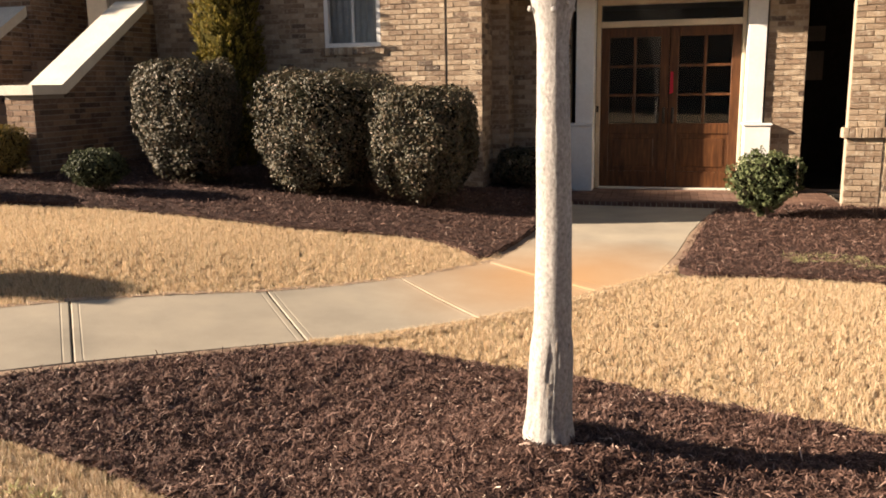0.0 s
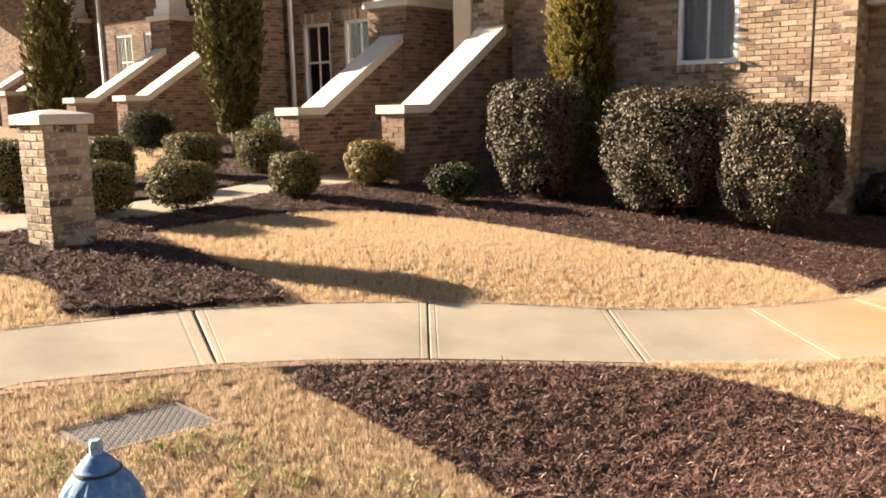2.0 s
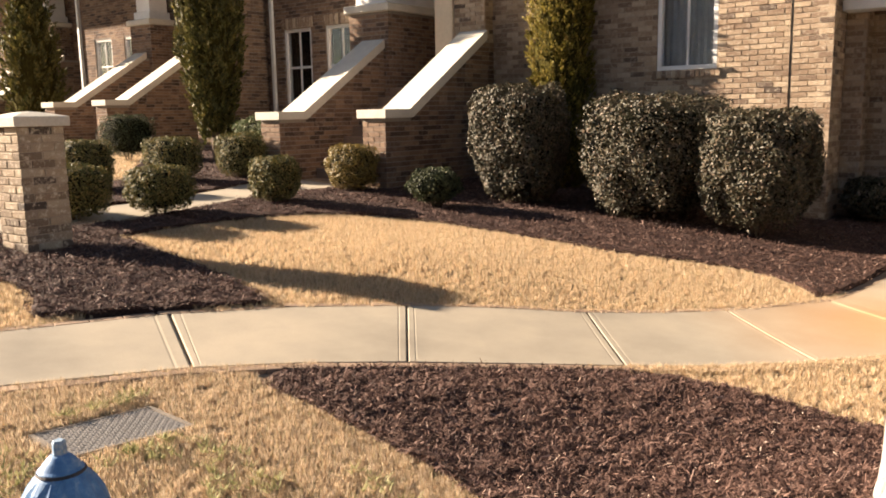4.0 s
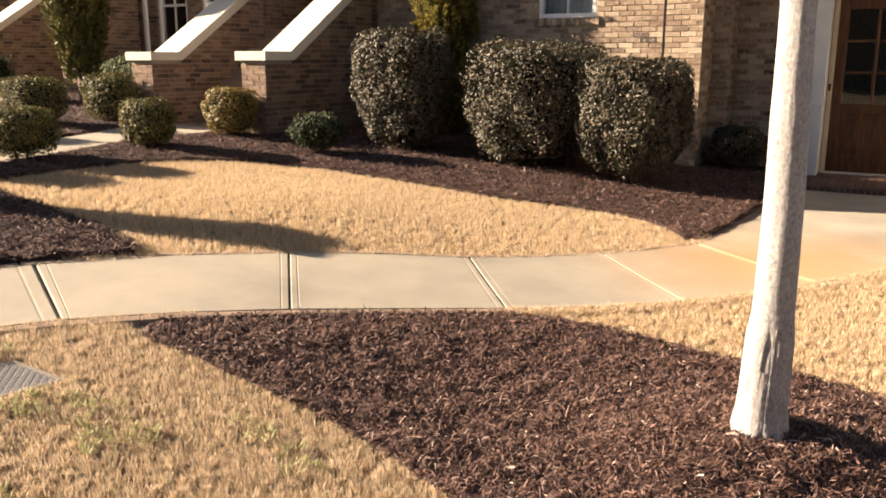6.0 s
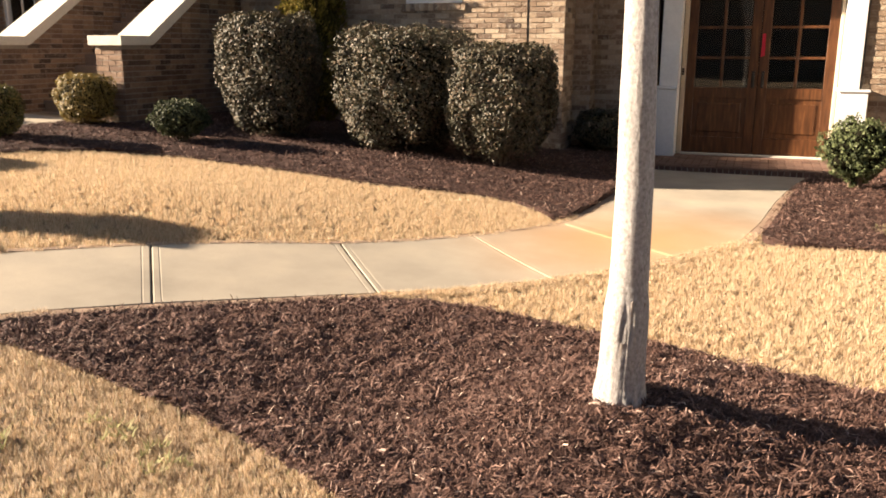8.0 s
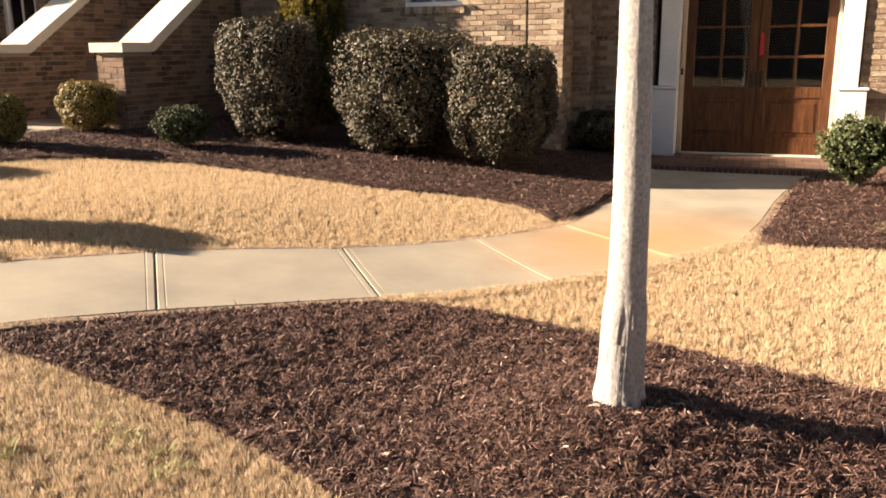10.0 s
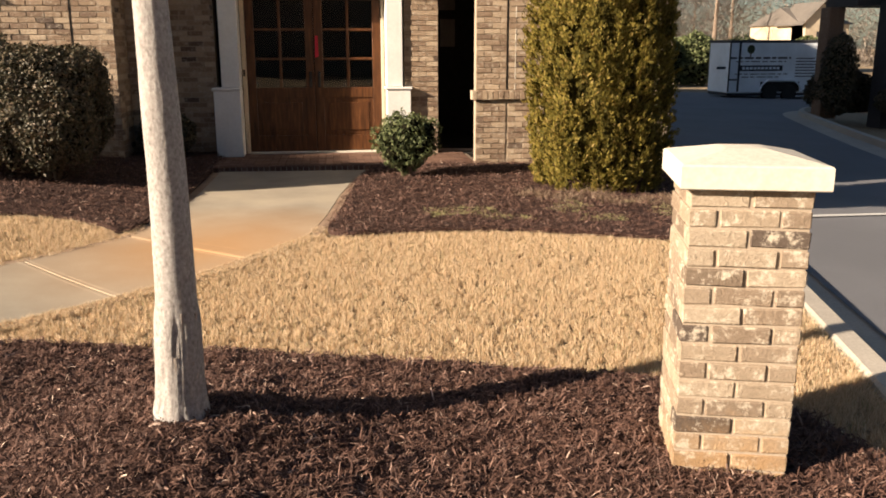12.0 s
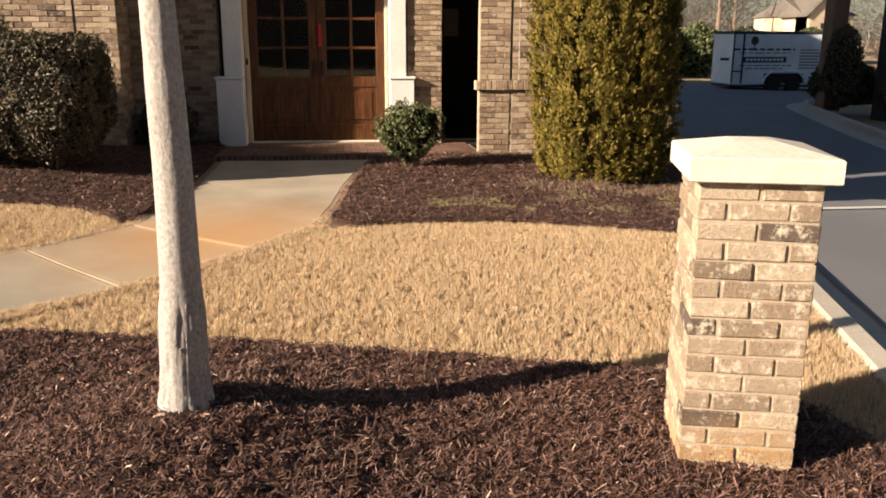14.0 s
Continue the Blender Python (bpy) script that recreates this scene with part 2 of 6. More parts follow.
M["paintline"] = mat_speckled("road_paint", [(0.3, (0.62, 0.62, 0.60)), (0.7, (0.78, 0.78, 0.75))], 40, 0.8, 0.2, 0.002, 6)


def mat_concrete():
    m, nt, b = nodes_of("walk_concrete", 0.88, 0, 0.3)
    v = worldpos(nt)
    f = noise_tex(nt, v, 120, 5, 0.7)
    g = noise_tex(nt, v, 1.1, 4, 0.6)
    c = ramp(nt, g, [(0.3, (0.285, 0.255, 0.205)), (0.5, (0.375, 0.332, 0.262)), (0.7, (0.455, 0.395, 0.305))])
    sep = nt.nodes.new("ShaderNodeSeparateXYZ")
    nt.links.new(v, sep.inputs[0])
    # rust-coloured clay stain across the middle of the walk
    d = nt.nodes.new("ShaderNodeVectorMath")
    d.operation = "DISTANCE"
    nt.links.new(v, d.inputs[0])
    d.inputs[1].default_value = (-0.75, 6.5, 0)
    wob = nt.nodes.new("ShaderNodeMath")
    wob.operation = "ADD"
    nt.links.new(d.outputs["Value"], wob.inputs[0])
    nt.links.new(g, wob.inputs[1])
    sc = nt.nodes.new("ShaderNodeMath")
    sc.operation = "MULTIPLY"
    sc.inputs[1].default_value = 0.37
    nt.links.new(wob.outputs[0], sc.inputs[0])
    stain = ramp(nt, sc.outputs[0], [(0.25, (0.8, 0.8, 0.8)), (0.85, (0.0, 0.0, 0.0))])
    c = mix(nt, stain, c, (0.50, 0.285, 0.125))
    c = mix(nt, 0.35, c, ramp(nt, f, [(0.3, (0.6, 0.6, 0.6)), (0.7, (1, 1, 1))]), "MULTIPLY")
    nt.links.new(c, b.inputs["Base Color"])
    bump(nt, b, f, 0.3, 0.003)
    return m


M["concrete"] = mat_concrete()


def mat_wood():
    m, nt, b = nodes_of("door_wood", 0.42, 0, 0.35)
    v = worldpos(nt)
    f = noise_tex(nt, v, 9, 6, 0.65, (3, 3, 0.35))
    c = ramp(nt, f, [(0.3, (0.042, 0.016, 0.006)), (0.55, (0.092, 0.037, 0.014)), (0.75, (0.165, 0.070, 0.027))])
    nt.links.new(c, b.inputs["Base Color"])
    bump(nt, b, f, 0.12, 0.003)
    return m


M["wood"] = mat_wood()


def mat_glass(name, tint=(0.9, 0.93, 0.95)):
    m, nt, b = nodes_of(name, 0.02, 0, 0.5)
    b.inputs["Base Color"].default_value = (*tint, 1)
    b.inputs["Transmission Weight"].default_value = 1.0
    b.inputs["IOR"].default_value = 1.45
    return m


M["glass"] = mat_glass("pane_glass")


# ---------------------------------------------------------------- mesh helpers
class Mesh:
    """Collects vertices and faces for one mesh."""

    def __init__(self):
        self.v, self.f = [], []

    def add(self, verts, faces):
        o = len(self.v)
        self.v += [tuple(p) for p in verts]
        self.f += [tuple(i + o for i in q) for q in faces]
        return self

    def box(self, x0, x1, y0, y1, z0, z1, m=None, open_back=False):
        p = [Vector(c) for c in ((x0, y0, z0), (x1, y0, z0), (x1, y1, z0), (x0, y1, z0), (x0, y0, z1), (x1, y0, z1), (x1, y1, z1), (x0, y1, z1))]
        if m:
            p = [m @ q for q in p]
        return self.add(p, [(0, 3, 2, 1), (4, 5, 6, 7), (0, 1, 5, 4), (1, 2, 6, 5), (2, 3, 7, 6), (3, 0, 4, 7)])

    def bevel_box(self, x0, x1, y0, y1, z0, z1, r=0.01, m=None):
        """A box with chamfered edges."""
        bm = bmesh.new()
        bmesh.ops.create_cube(bm, size=1)
        bmesh.ops.scale(bm, vec=(x1 - x0, y1 - y0, z1 - z0), verts=bm.verts)
        bmesh.ops.translate(bm, vec=((x0 + x1) / 2, (y0 + y1) / 2, (z0 + z1) / 2), verts=bm.verts)
        bmesh.ops.bevel(bm, geom=bm.edges[:], offset=r, segments=1, affect="EDGES")
        if m:
            bmesh.ops.transform(bm, matrix=m, verts=bm.verts)
        self.add([v.co for v in bm.verts], [[v.index for v in f.verts] for f in bm.faces])
        bm.free()
        return self

    def lathe(self, prof, n=24, m=None, flute=None):
        """Rings of (radius, height) turned about z."""
        vs, fs = [], []
        for r, z in prof:
            for i in range(n):
                a = 2 * math.pi * i / n
                k = r * (flute(i, z) if flute else 1)
                vs.append(Vector((k * math.cos(a), k * math.sin(a), z)))
        for j in range(len(prof) - 1):
            for i in range(n):
                fs.append((j * n + i, j * n + (i + 1) % n, (j + 1) * n + (i + 1) % n, (j + 1) * n + i))
        fs.append(tuple(range(n))[::-1])
        fs.append(tuple(range((len(prof) - 1) * n, len(prof) * n)))
        if m:
            vs = [m @ v for v in vs]
        return self.add(vs, fs)

    def tube(self, pts, radii, n=10):
        vs, fs = [], []
        up = Vector((0.3, 0.2, 1)).normalized()
        for k, p in enumerate(pts):
            a = Vector(pts[max(k - 1, 0)])
            b = Vector(pts[min(k + 1, len(pts) - 1)])
            d = (b - a).normalized()
            u = d.cross(Vector((0, 1, 0.1))).normalized()
            w = d.cross(u)
            for i in range(n):
                t = 2 * math.pi * i / n
                vs.append(Vector(p) + (u * math.cos(t) + w * math.sin(t)) * radii[k])
        for k in range(len(pts) - 1):
            for i in range(n):
                fs.append((k * n + i, k * n + (i + 1) % n, (k + 1) * n + (i + 1) % n, (k + 1) * n + i))
        fs.append(tuple(range(n)))
        fs.append(tuple(range((len(pts) - 1) * n, len(pts) * n)))
        return self.add(vs, fs)

    def data(self, name, mat, smooth=False):
        me = bpy.data.meshes.new(name)
        me.from_pydata(self.v, [], self.f)
        bm = bmesh.new()
        bm.from_mesh(me)
        bmesh.ops.recalc_face_normals(bm, faces=bm.faces)
        bm.to_mesh(me)
        bm.free()
        me.materials.append(mat)
        if smooth:
            me.shade_smooth()
        return me


def array_mesh(name, verts, size, mat):
    """One mesh from an array of corners, where every run of size corners is a face."""
    n = len(verts) // size
    me = bpy.data.meshes.new(name)
    me.vertices.add(n * size)
    me.vertices.foreach_set("co", np.asarray(verts, np.float32).ravel())
    me.loops.add(n * size)
    me.loops.foreach_set("vertex_index", np.arange(n * size, dtype=np.int32))
    me.polygons.add(n)
    me.polygons.foreach_set("loop_start", np.arange(0, n * size, size, dtype=np.int32))
    me.update(calc_edges=True)
    me.materials.append(mat)
    return me


def part(name, mesh, mat, parent, label="", smooth=False):
    me = mesh.data(name, mat, smooth) if isinstance(mesh, Mesh) else mesh
    ob = new(name, me)
    ob.parent = parent
    if label:
        ob["label"] = label
    return ob


def thing(name, label, category, group="", kind="", mesh=None, mat=None, smooth=False, at=None):
    ob = new(name, mesh.data(name, mat, smooth) if isinstance(mesh, Mesh) else mesh)
    if at is not None:
        ob.matrix_world = at
    return tagged(ob, label, category, group, kind)


# ---------------------------------------------------------------- the lie of the land
def soft_ramp(s, k=0.5):
    return (np.sqrt(s * s + k * k) + s) / 2


def land(x, y):
    """Height of the ground: it climbs gently to the left, swells in the middle of the lawn and falls towards the road."""
    return (0.092 * (soft_ramp(-1.6 - x) - soft_ramp(-7.5 - x)) + 0.045 * (soft_ramp(-7.5 - x) - soft_ramp(-40 - x))
            + 0.09 * np.exp(-((x + 4.5) ** 2 / 1.9 + (y - 5.4) ** 2 / 1.2))
            - 0.09 * (soft_ramp(x - 3.0) - soft_ramp(x - 7.0)) - 0.022 * (soft_ramp(x - 7.0) - soft_ramp(x - 30)))


def inside(poly, px, py):
    """Which of the points lie inside the outline."""
    r = np.zeros(len(px), bool)
    n = len(poly)
    for i in range(n):
        (x1, y1), (x2, y2) = poly[i], poly[(i + 1) % n]
        c = (y1 > py) != (y2 > py)
        with np.errstate(divide="ignore", invalid="ignore"):
            r ^= c & (px < (x2 - x1) * (py - y1) / (y2 - y1 + 1e-12) + x1)
    return r


def dense(line, step, closed=False):
    out = []
    n = len(line)
    for i in range(n if closed else n - 1):
        a, b = Vector(line[i]), Vector(line[(i + 1) % n])
        k = max(1, int((b - a).length / step))
        out += [tuple(a.lerp(b, j / k)) for j in range(k)]
    return out if closed else out + [tuple(line[-1])]


def smooth_line(line, rounds=2, closed=False):
    """Rounds a line's corners off by cutting them."""
    for _ in range(rounds):
        n = len(line)
        out = [] if closed else [line[0]]
        for i in range(n if closed else n - 1):
            a, b = Vector(line[i]), Vector(line[(i + 1) % n])
            out += [tuple(a.lerp(b, 0.25)), tuple(a.lerp(b, 0.75))]
        line = out if closed else out + [line[-1]]
    return line


def sheet(poly, step, height, skirt=0.08):
    """A ground cover with this outline, at the height given for each place, with its edge turned down."""
    edge = dense(poly, step, True)
    xs, ys = [p[0] for p in edge], [p[1] for p in edge]
    gx, gy = np.meshgrid(np.arange(min(xs), max(xs), step), np.arange(min(ys), max(ys), step))
    gx, gy = gx.ravel() + np.random.uniform(-0.3, 0.3, gx.size) * step, gy.ravel() + np.random.uniform(-0.3, 0.3, gy.size) * step
    ok = inside(edge, gx, gy)
    pts = [Vector(p) for p in edge] + [Vector((a, b)) for a, b in zip(gx[ok], gy[ok])]
    n = len(edge)
    v, _, f, *_ = geometry.delaunay_2d_cdt(pts, [(i, (i + 1) % n) for i in range(n)], [list(range(n))], 1, 1e-5)
    m = Mesh()
    m.add([(p[0], p[1], height(p[0], p[1])) for p in v], [tuple(q) for q in f])
    o = len(m.v)
    ring = [(p[0], p[1], height(p[0], p[1])) for p in edge]
    m.add(ring + [(x, y, z - skirt) for x, y, z in ring], [(i, (i + 1) % n, n + (i + 1) % n, n + i) for i in range(n)])
    return m


# stations of the front walk: one edge, the other edge, and whether a joint crosses there
WALK = [((-5.35, -5.6), (-4.30, -5.6), 1), ((-5.35, -3.8), (-4.30, -3.8), 1), ((-5.35, -2.0), (-4.30, -2.0), 1), ((-5.30, 0.6), (-4.32, 0.5), 1), ((-5.16, 1.96), (-4.27, 1.80), 0),
        ((-4.70, 3.11), (-3.82, 2.63), 1), ((-4.25, 3.80), (-3.45, 3.11), 0), ((-3.72, 4.34), (-3.05, 3.53), 1),
        ((-3.24, 4.77), (-2.58, 3.96), 0), ((-2.76, 5.18), (-2.10, 4.39), 1), ((-2.38, 5.62), (-1.66, 4.80), 0),
        ((-2.06, 6.07), (-1.24, 5.24), 1), ((-1.76, 6.55), (-0.84, 5.70), 0), ((-1.54, 6.95), (-0.55, 6.16), 1),
        ((-1.42, 7.45), (-0.10, 6.88), 0), ((-1.33, 8.3), (0.04, 7.70), 0), ((-1.30, 9.1), (0.17, 8.80), 0),
        ((-1.29, 9.9), (0.30, 9.6), 0), ((-1.29, 10.66), (0.52, 10.66), 1)]
walk_outline = [s[0] for s in WALK] + [s[1] for s in WALK[::-1]]

FRONT_BED = [(-3.62, 2.80), (-3.05, 3.45), (-2.58, 3.88), (-2.25, 4.18), (-1.97, 4.40), (-1.42, 4.32), (-0.74, 4.17), (-0.2, 4.05), (0.14, 3.94), (0.69, 3.79),
             (1.21, 3.63), (1.75, 3.49), (2.08, 3.05), (2.14, 2.5), (1.9, 1.3), (0.9, 0.9), (-0.3, 1.7), (-0.9, 2.1), (-1.43, 2.39), (-1.90, 2.56), (-2.59, 2.68)]
HOUSE_BED = [(-6.95, 4.2), (-7.05, 4.86), (-6.90, 6.19), (-6.4, 6.8), (-5.78, 7.11), (-4.70, 7.28), (-3.44, 7.36), (-2.5, 7.65), (-1.95, 7.45), (-1.64, 7.0),
             (-1.52, 7.45), (-1.43, 8.3), (-1.40, 9.1), (-1.39, 10.66), (-1.4, 12.3), (-2.5, 12.3), (-2.5, 11.1), (-7.3, 11.1), (-7.3, 8.3), (-7.95, 8.3),
             (-8.1, 7.9), (-8.12, 6.9), (-7.75, 5.63), (-7.5, 4.6), (-7.6, 3.9), (-7.2, 3.95)]
PIER_BED = [(-4.45, 3.72), (-5.1, 3.88), (-5.74, 4.0), (-6.88, 4.11), (-7.25, 4.0), (-7.62, 3.85), (-7.68, 3.3), (-7.3, 2.6), (-6.58, 2.58), (-6.05, 2.75), (-5.64, 2.72),
            (-5.2, 2.45), (-5.1, 2.6), (-4.8, 3.17), (-4.55, 3.55)]
RIGHT_BED = [(0.03, 6.80), (0.83, 6.91), (1.42, 6.90), (2.05, 6.68), (2.80, 6.39), (3.43, 6.22), (3.75, 7.2), (4.3, 9.0), (4.5, 10.65), (1.9, 10.65), (0.65, 10.65),
             (0.42, 9.6), (0.28, 8.8), (0.15, 7.7)]
FAR_BED = [(-8.75, 3.9), (-8.62, 5.0), (-8.98, 6.68), (-9.4, 7.74), (-9.4, 8.4), (-9.85, 8.4), (-9.85, 11.9), (-14.5, 11.9), (-14.5, 9.6), (-12.0, 7.6), (-10.6, 6.6),
           (-10.4, 4.6), (-9.6, 3.6)]
PATH = [(-7.80, 1.0), (-7.85, 2.6), (-7.72, 3.4), (-7.58, 4.6), (-7.83, 5.63), (-8.2, 6.9), (-8.18, 7.9), (-8.05, 8.45), (-9.35, 8.45), (-9.3, 7.74), (-8.87, 6.68),
        (-8.52, 5.0), (-8.60, 3.9), (-8.85, 2.6), (-8.9, 1.0)]
KERB = [(1.35, -6.0), (1.6, -3.0), (1.9, 0.5), (2.28, 2.3), (2.60, 3.4), (2.98, 4.75), (3.45, 6.3), (3.95, 7.9), (4.5, 9.8), (4.9, 12.5), (5.1, 18.0), (5.2, 27.0)]
KERB = smooth_line(KERB, 2)
TRUNK = (-0.438, 2.99)
FAR_PIER = (-7.03, 3.47)
WALK_SIDE = [(Vector(a[1]), Vector(b[1])) for a, b in zip(WALK[4:11], WALK[5:12])]


def bed_height(x, y):
    """Mulch lies a hand deep, heaped up round the young tree and rising towards the house."""
    d2 = (x - TRUNK[0]) ** 2 + (y - TRUNK[1]) ** 2
    # thin where it meets the edging of the walk
    thin = 0.0
    if x < -1.6 and y < 4.6:
        q = Vector((x, y))
        near = min((q - geometry.intersect_point_line(q, a, b)[0].to_2d()).length for a, b in WALK_SIDE)
        thin = math.exp(-(near / 0.30) ** 2)
    return (land(x, y) + 0.066 - 0.040 * thin + 0.190 * math.exp(-d2 / 0.34) + 0.035 * max(0.0, min(1.0, (y - 8.0) / 1.5))
            - 0.05 * math.exp(-((x - FAR_PIER[0]) ** 2 + (y - FAR_PIER[1]) ** 2) / 0.2)
            + (1 - 0.7 * thin) * (0.020 * noise.noise(Vector((x * 6, y * 6, 0))) + 0.018 * noise.noise(Vector((x * 17, y * 17, 3))) + 0.008 * noise.noise(Vector((x * 36, y * 36, 8)))))


def build_ground():
    gx = np.concatenate([[-600, -300, -150, -80, -50], np.arange(-36, -11, 1.0), np.arange(-11, 6, 0.14), np.arange(6, 40, 1.2), [55, 90, 160, 300, 600]])
    gy = np.concatenate([[-600, -300, -120, -50, -20, -8, -3], np.arange(-1.5, 12, 0.14), np.arange(12, 45, 1.2), [55, 80, 120, 200, 350, 700]])
    X, Y = np.meshgrid(gx, gy)
    Z = land(X, Y) + 0.008
    # the road's bed lies lower than the lawn beside it
    kx = np.interp(Y, [p[1] for p in KERB], [p[0] for p in KERB])
    Z = Z - 0.22 * ((X > kx + 0.05) & (Y > -3) & (Y < 41.5))
    nx, ny = len(gx), len(gy)
    idx = np.arange(nx * ny).reshape(ny, nx)
    f = np.stack([idx[:-1, :-1], idx[:-1, 1:], idx[1:, 1:], idx[1:, :-1]], -1).reshape(-1, 4)
    m = Mesh()
    m.v = [tuple(p) for p in np.stack([X, Y, Z], -1).reshape(-1, 3)]
    m.f = [tuple(q) for q in f.tolist()]
    thing("ground", "dry tan dormant lawn ground reaching the horizon", "ground", kind="structure", mesh=m, mat=M["thatch"], smooth=True)


def scatter(poly, count, avoid=()):
    xs, ys = [p[0] for p in poly], [p[1] for p in poly]
    x, y = np.random.uniform(min(xs), max(xs), count), np.random.uniform(min(ys), max(ys), count)
    ok = inside(poly, x, y)
    for a in avoid:
        ok &= ~inside(a, x, y)
    return x[ok], y[ok]


def blades(name, x, y, z, mat, height=0.05, width=0.005, each=4, lean=0.6, tuft=0.011):
    """Tufts of grass: each blade is one narrow triangle that leans out of its tuft."""
    n = len(x)
    vigour = np.repeat(np.random.uniform(0.65, 1.25, n), each)
    x, y, z = (np.repeat(a, each) for a in (x, y, z))
    k = n * each
    t = np.random.uniform(0, 2 * np.pi, k)
    o = np.abs(np.random.normal(0, tuft, k))
    x, y = x + o * np.cos(t), y + o * np.sin(t)
    h = height * vigour * np.random.uniform(0.55, 1.1, k)
    a = np.random.uniform(0, 2 * np.pi, k)
    w = width * np.random.uniform(0.6, 1.4, k)
    l = h * np.random.uniform(0, lean, k) + o
    v = np.zeros((k, 3, 3), np.float32)
    v[:, 0] = np.stack([x - w * np.cos(a), y - w * np.sin(a), z], 1)
    v[:, 1] = np.stack([x + w * np.cos(a), y + w * np.sin(a), z], 1)
    v[:, 2] = np.stack([x + l * np.cos(t), y + l * np.sin(t), z + h], 1)
    return array_mesh(name, v.reshape(-1, 3), 3, mat)


ALL_BEDS = [FRONT_BED, HOUSE_BED, PIER_BED, RIGHT_BED, FAR_BED, PATH, walk_outline]


def build_grass():
    zone = [
        ("lawn_grass", [(-7.2, 3.6), (-4.6, 3.3), (-2.6, 4.6), (-1.4, 6.6), (-1.6, 7.9), (-7.2, 7.5)], 37000, 0.05),
        ("lawn_grass", [(-2.6, 3.3), (3.6, 3.0), (3.6, 7.2), (-1.2, 7.2)], 42000, 0.044),
        ("lawn_grass", [(-5.2, 0.3), (-3.4, 0.0), (-1.6, 0.25), (0.2, -0.1), (2.0, 0.2), (2.0, 1.3), (-1.0, 2.6), (-3.5, 3.2), (-4.4, 2.2)], 58000, 0.046),
        ("lawn_grass", [(-9.0, 0.5), (-5.0, 0.5), (-5.0, 3.0), (-9.0, 3.4)], 16000, 0.055),
        ("lawn_grass", [(1.7, 1.0), (2.4, 1.0), (3.2, 4.4), (1.5, 4.0)], 6000, 0.052),
        ("lawn_grass", [(-5.0, -3.5), (1.6, -3.5), (2.0, 0.2), (0.2, -0.1), (-1.6, 0.25), (-3.4, 0.0), (-5.0, 0.3)], 26000, 0.05),
        ("lawn_grass", [(-15, 3.0), (-8.7, 3.0), (-9.0, 8.0), (-15, 10.5)], 9000, 0.07),
    ]
    kerb_side = [(p[0] - 0.02, p[1]) for p in KERB] + [(60, 27), (60, -3)]
    for name, poly, count, h in zone:
        x, y = scatter(poly, int(count * 1.25), ALL_BEDS + [kerb_side, [(-3.66, 1.62), (-3.57, 2.19), (-3.21, 2.20), (-3.30, 1.62)]])
        # thin and thick spots
        keep = np.array([noise.noise(Vector((a * 3, b * 3, 1))) for a, b in zip(x, y)]) > -0.78
        x, y = x[keep], y[keep]
        thing(name, "short dry straw-coloured winter lawn grass", "grass", kind="stuff",
              mesh=blades(name, x, y, land(x, y) + 0.008, M["pale_grass" if h == 0.046 else "grass"], h * 0.95, 0.0023 if h == 0.046 else 0.0026, 11, 0.45, 0.0065))
    # tufts that hang over the edging along the open lawn
    side = [Vector(p) for p in dense([s[1] for s in WALK if 4.3 < s[1][1] < 7.0], 0.01)]
    ox, oy = [], []
    for a, b in zip(side[:-1], side[1:]):
        t = (b - a).normalized()
        for _ in range(3):
            q = a + Vector((t.y, -t.x)) * random.uniform(0.012, 0.12)
            ox.append(q.x)
            oy.append(q.y)
    ox, oy = np.array(ox), np.array(oy)
    thing("lawn_grass", "dry lawn grass creeping over the edge of the walk", "grass", kind="stuff",
          mesh=blades("lawn_grass", ox, oy, land(ox, oy) + 0.02, M["grass"], 0.034, 0.0024, 14, 0.8))
    # a few green weeds
    for poly, count in (([(-3.7, 0.9), (-1.0, 0.9), (-1.3, 2.2), (-3.8, 2.6)], 2600), ([(0.9, 7.3), (3.2, 6.9), (3.4, 8.0), (1.0, 8.3)], 6500)):
        x, y = scatter(poly, count, [FRONT_BED, walk_outline, [(-3.70, 1.55), (-3.60, 2.22), (-3.16, 2.24), (-3.22, 1.55)]])
        keep = np.array([noise.noise(Vector((a * 2.3, b * 2.3, 5))) for a, b in zip(x, y)]) > 0.16
        x, y = x[keep], y[keep]
        thing("weeds", "small green weeds sprouting in dry ground", "weeds", kind="stuff",
              mesh=blades("weeds", x, y, np.array([bed_height(a, b) for a, b in zip(x, y)]) - 0.022, M["green_grass"], 0.036, 0.004, 6, 1.0))


def grown(poly, d):
    """The outline moved outwards by d."""
    n = len(poly)
    area = sum(poly[i][0] * poly[(i + 1) % n][1] - poly[(i + 1) % n][0] * poly[i][1] for i in range(n))
    out = []
    for i in range(n):
        t = (Vector(poly[(i + 1) % n]) - Vector(poly[i - 1])).normalized() * (d if area > 0 else -d)
        out.append((poly[i][0] + t.y, poly[i][1] - t.x))
    return out


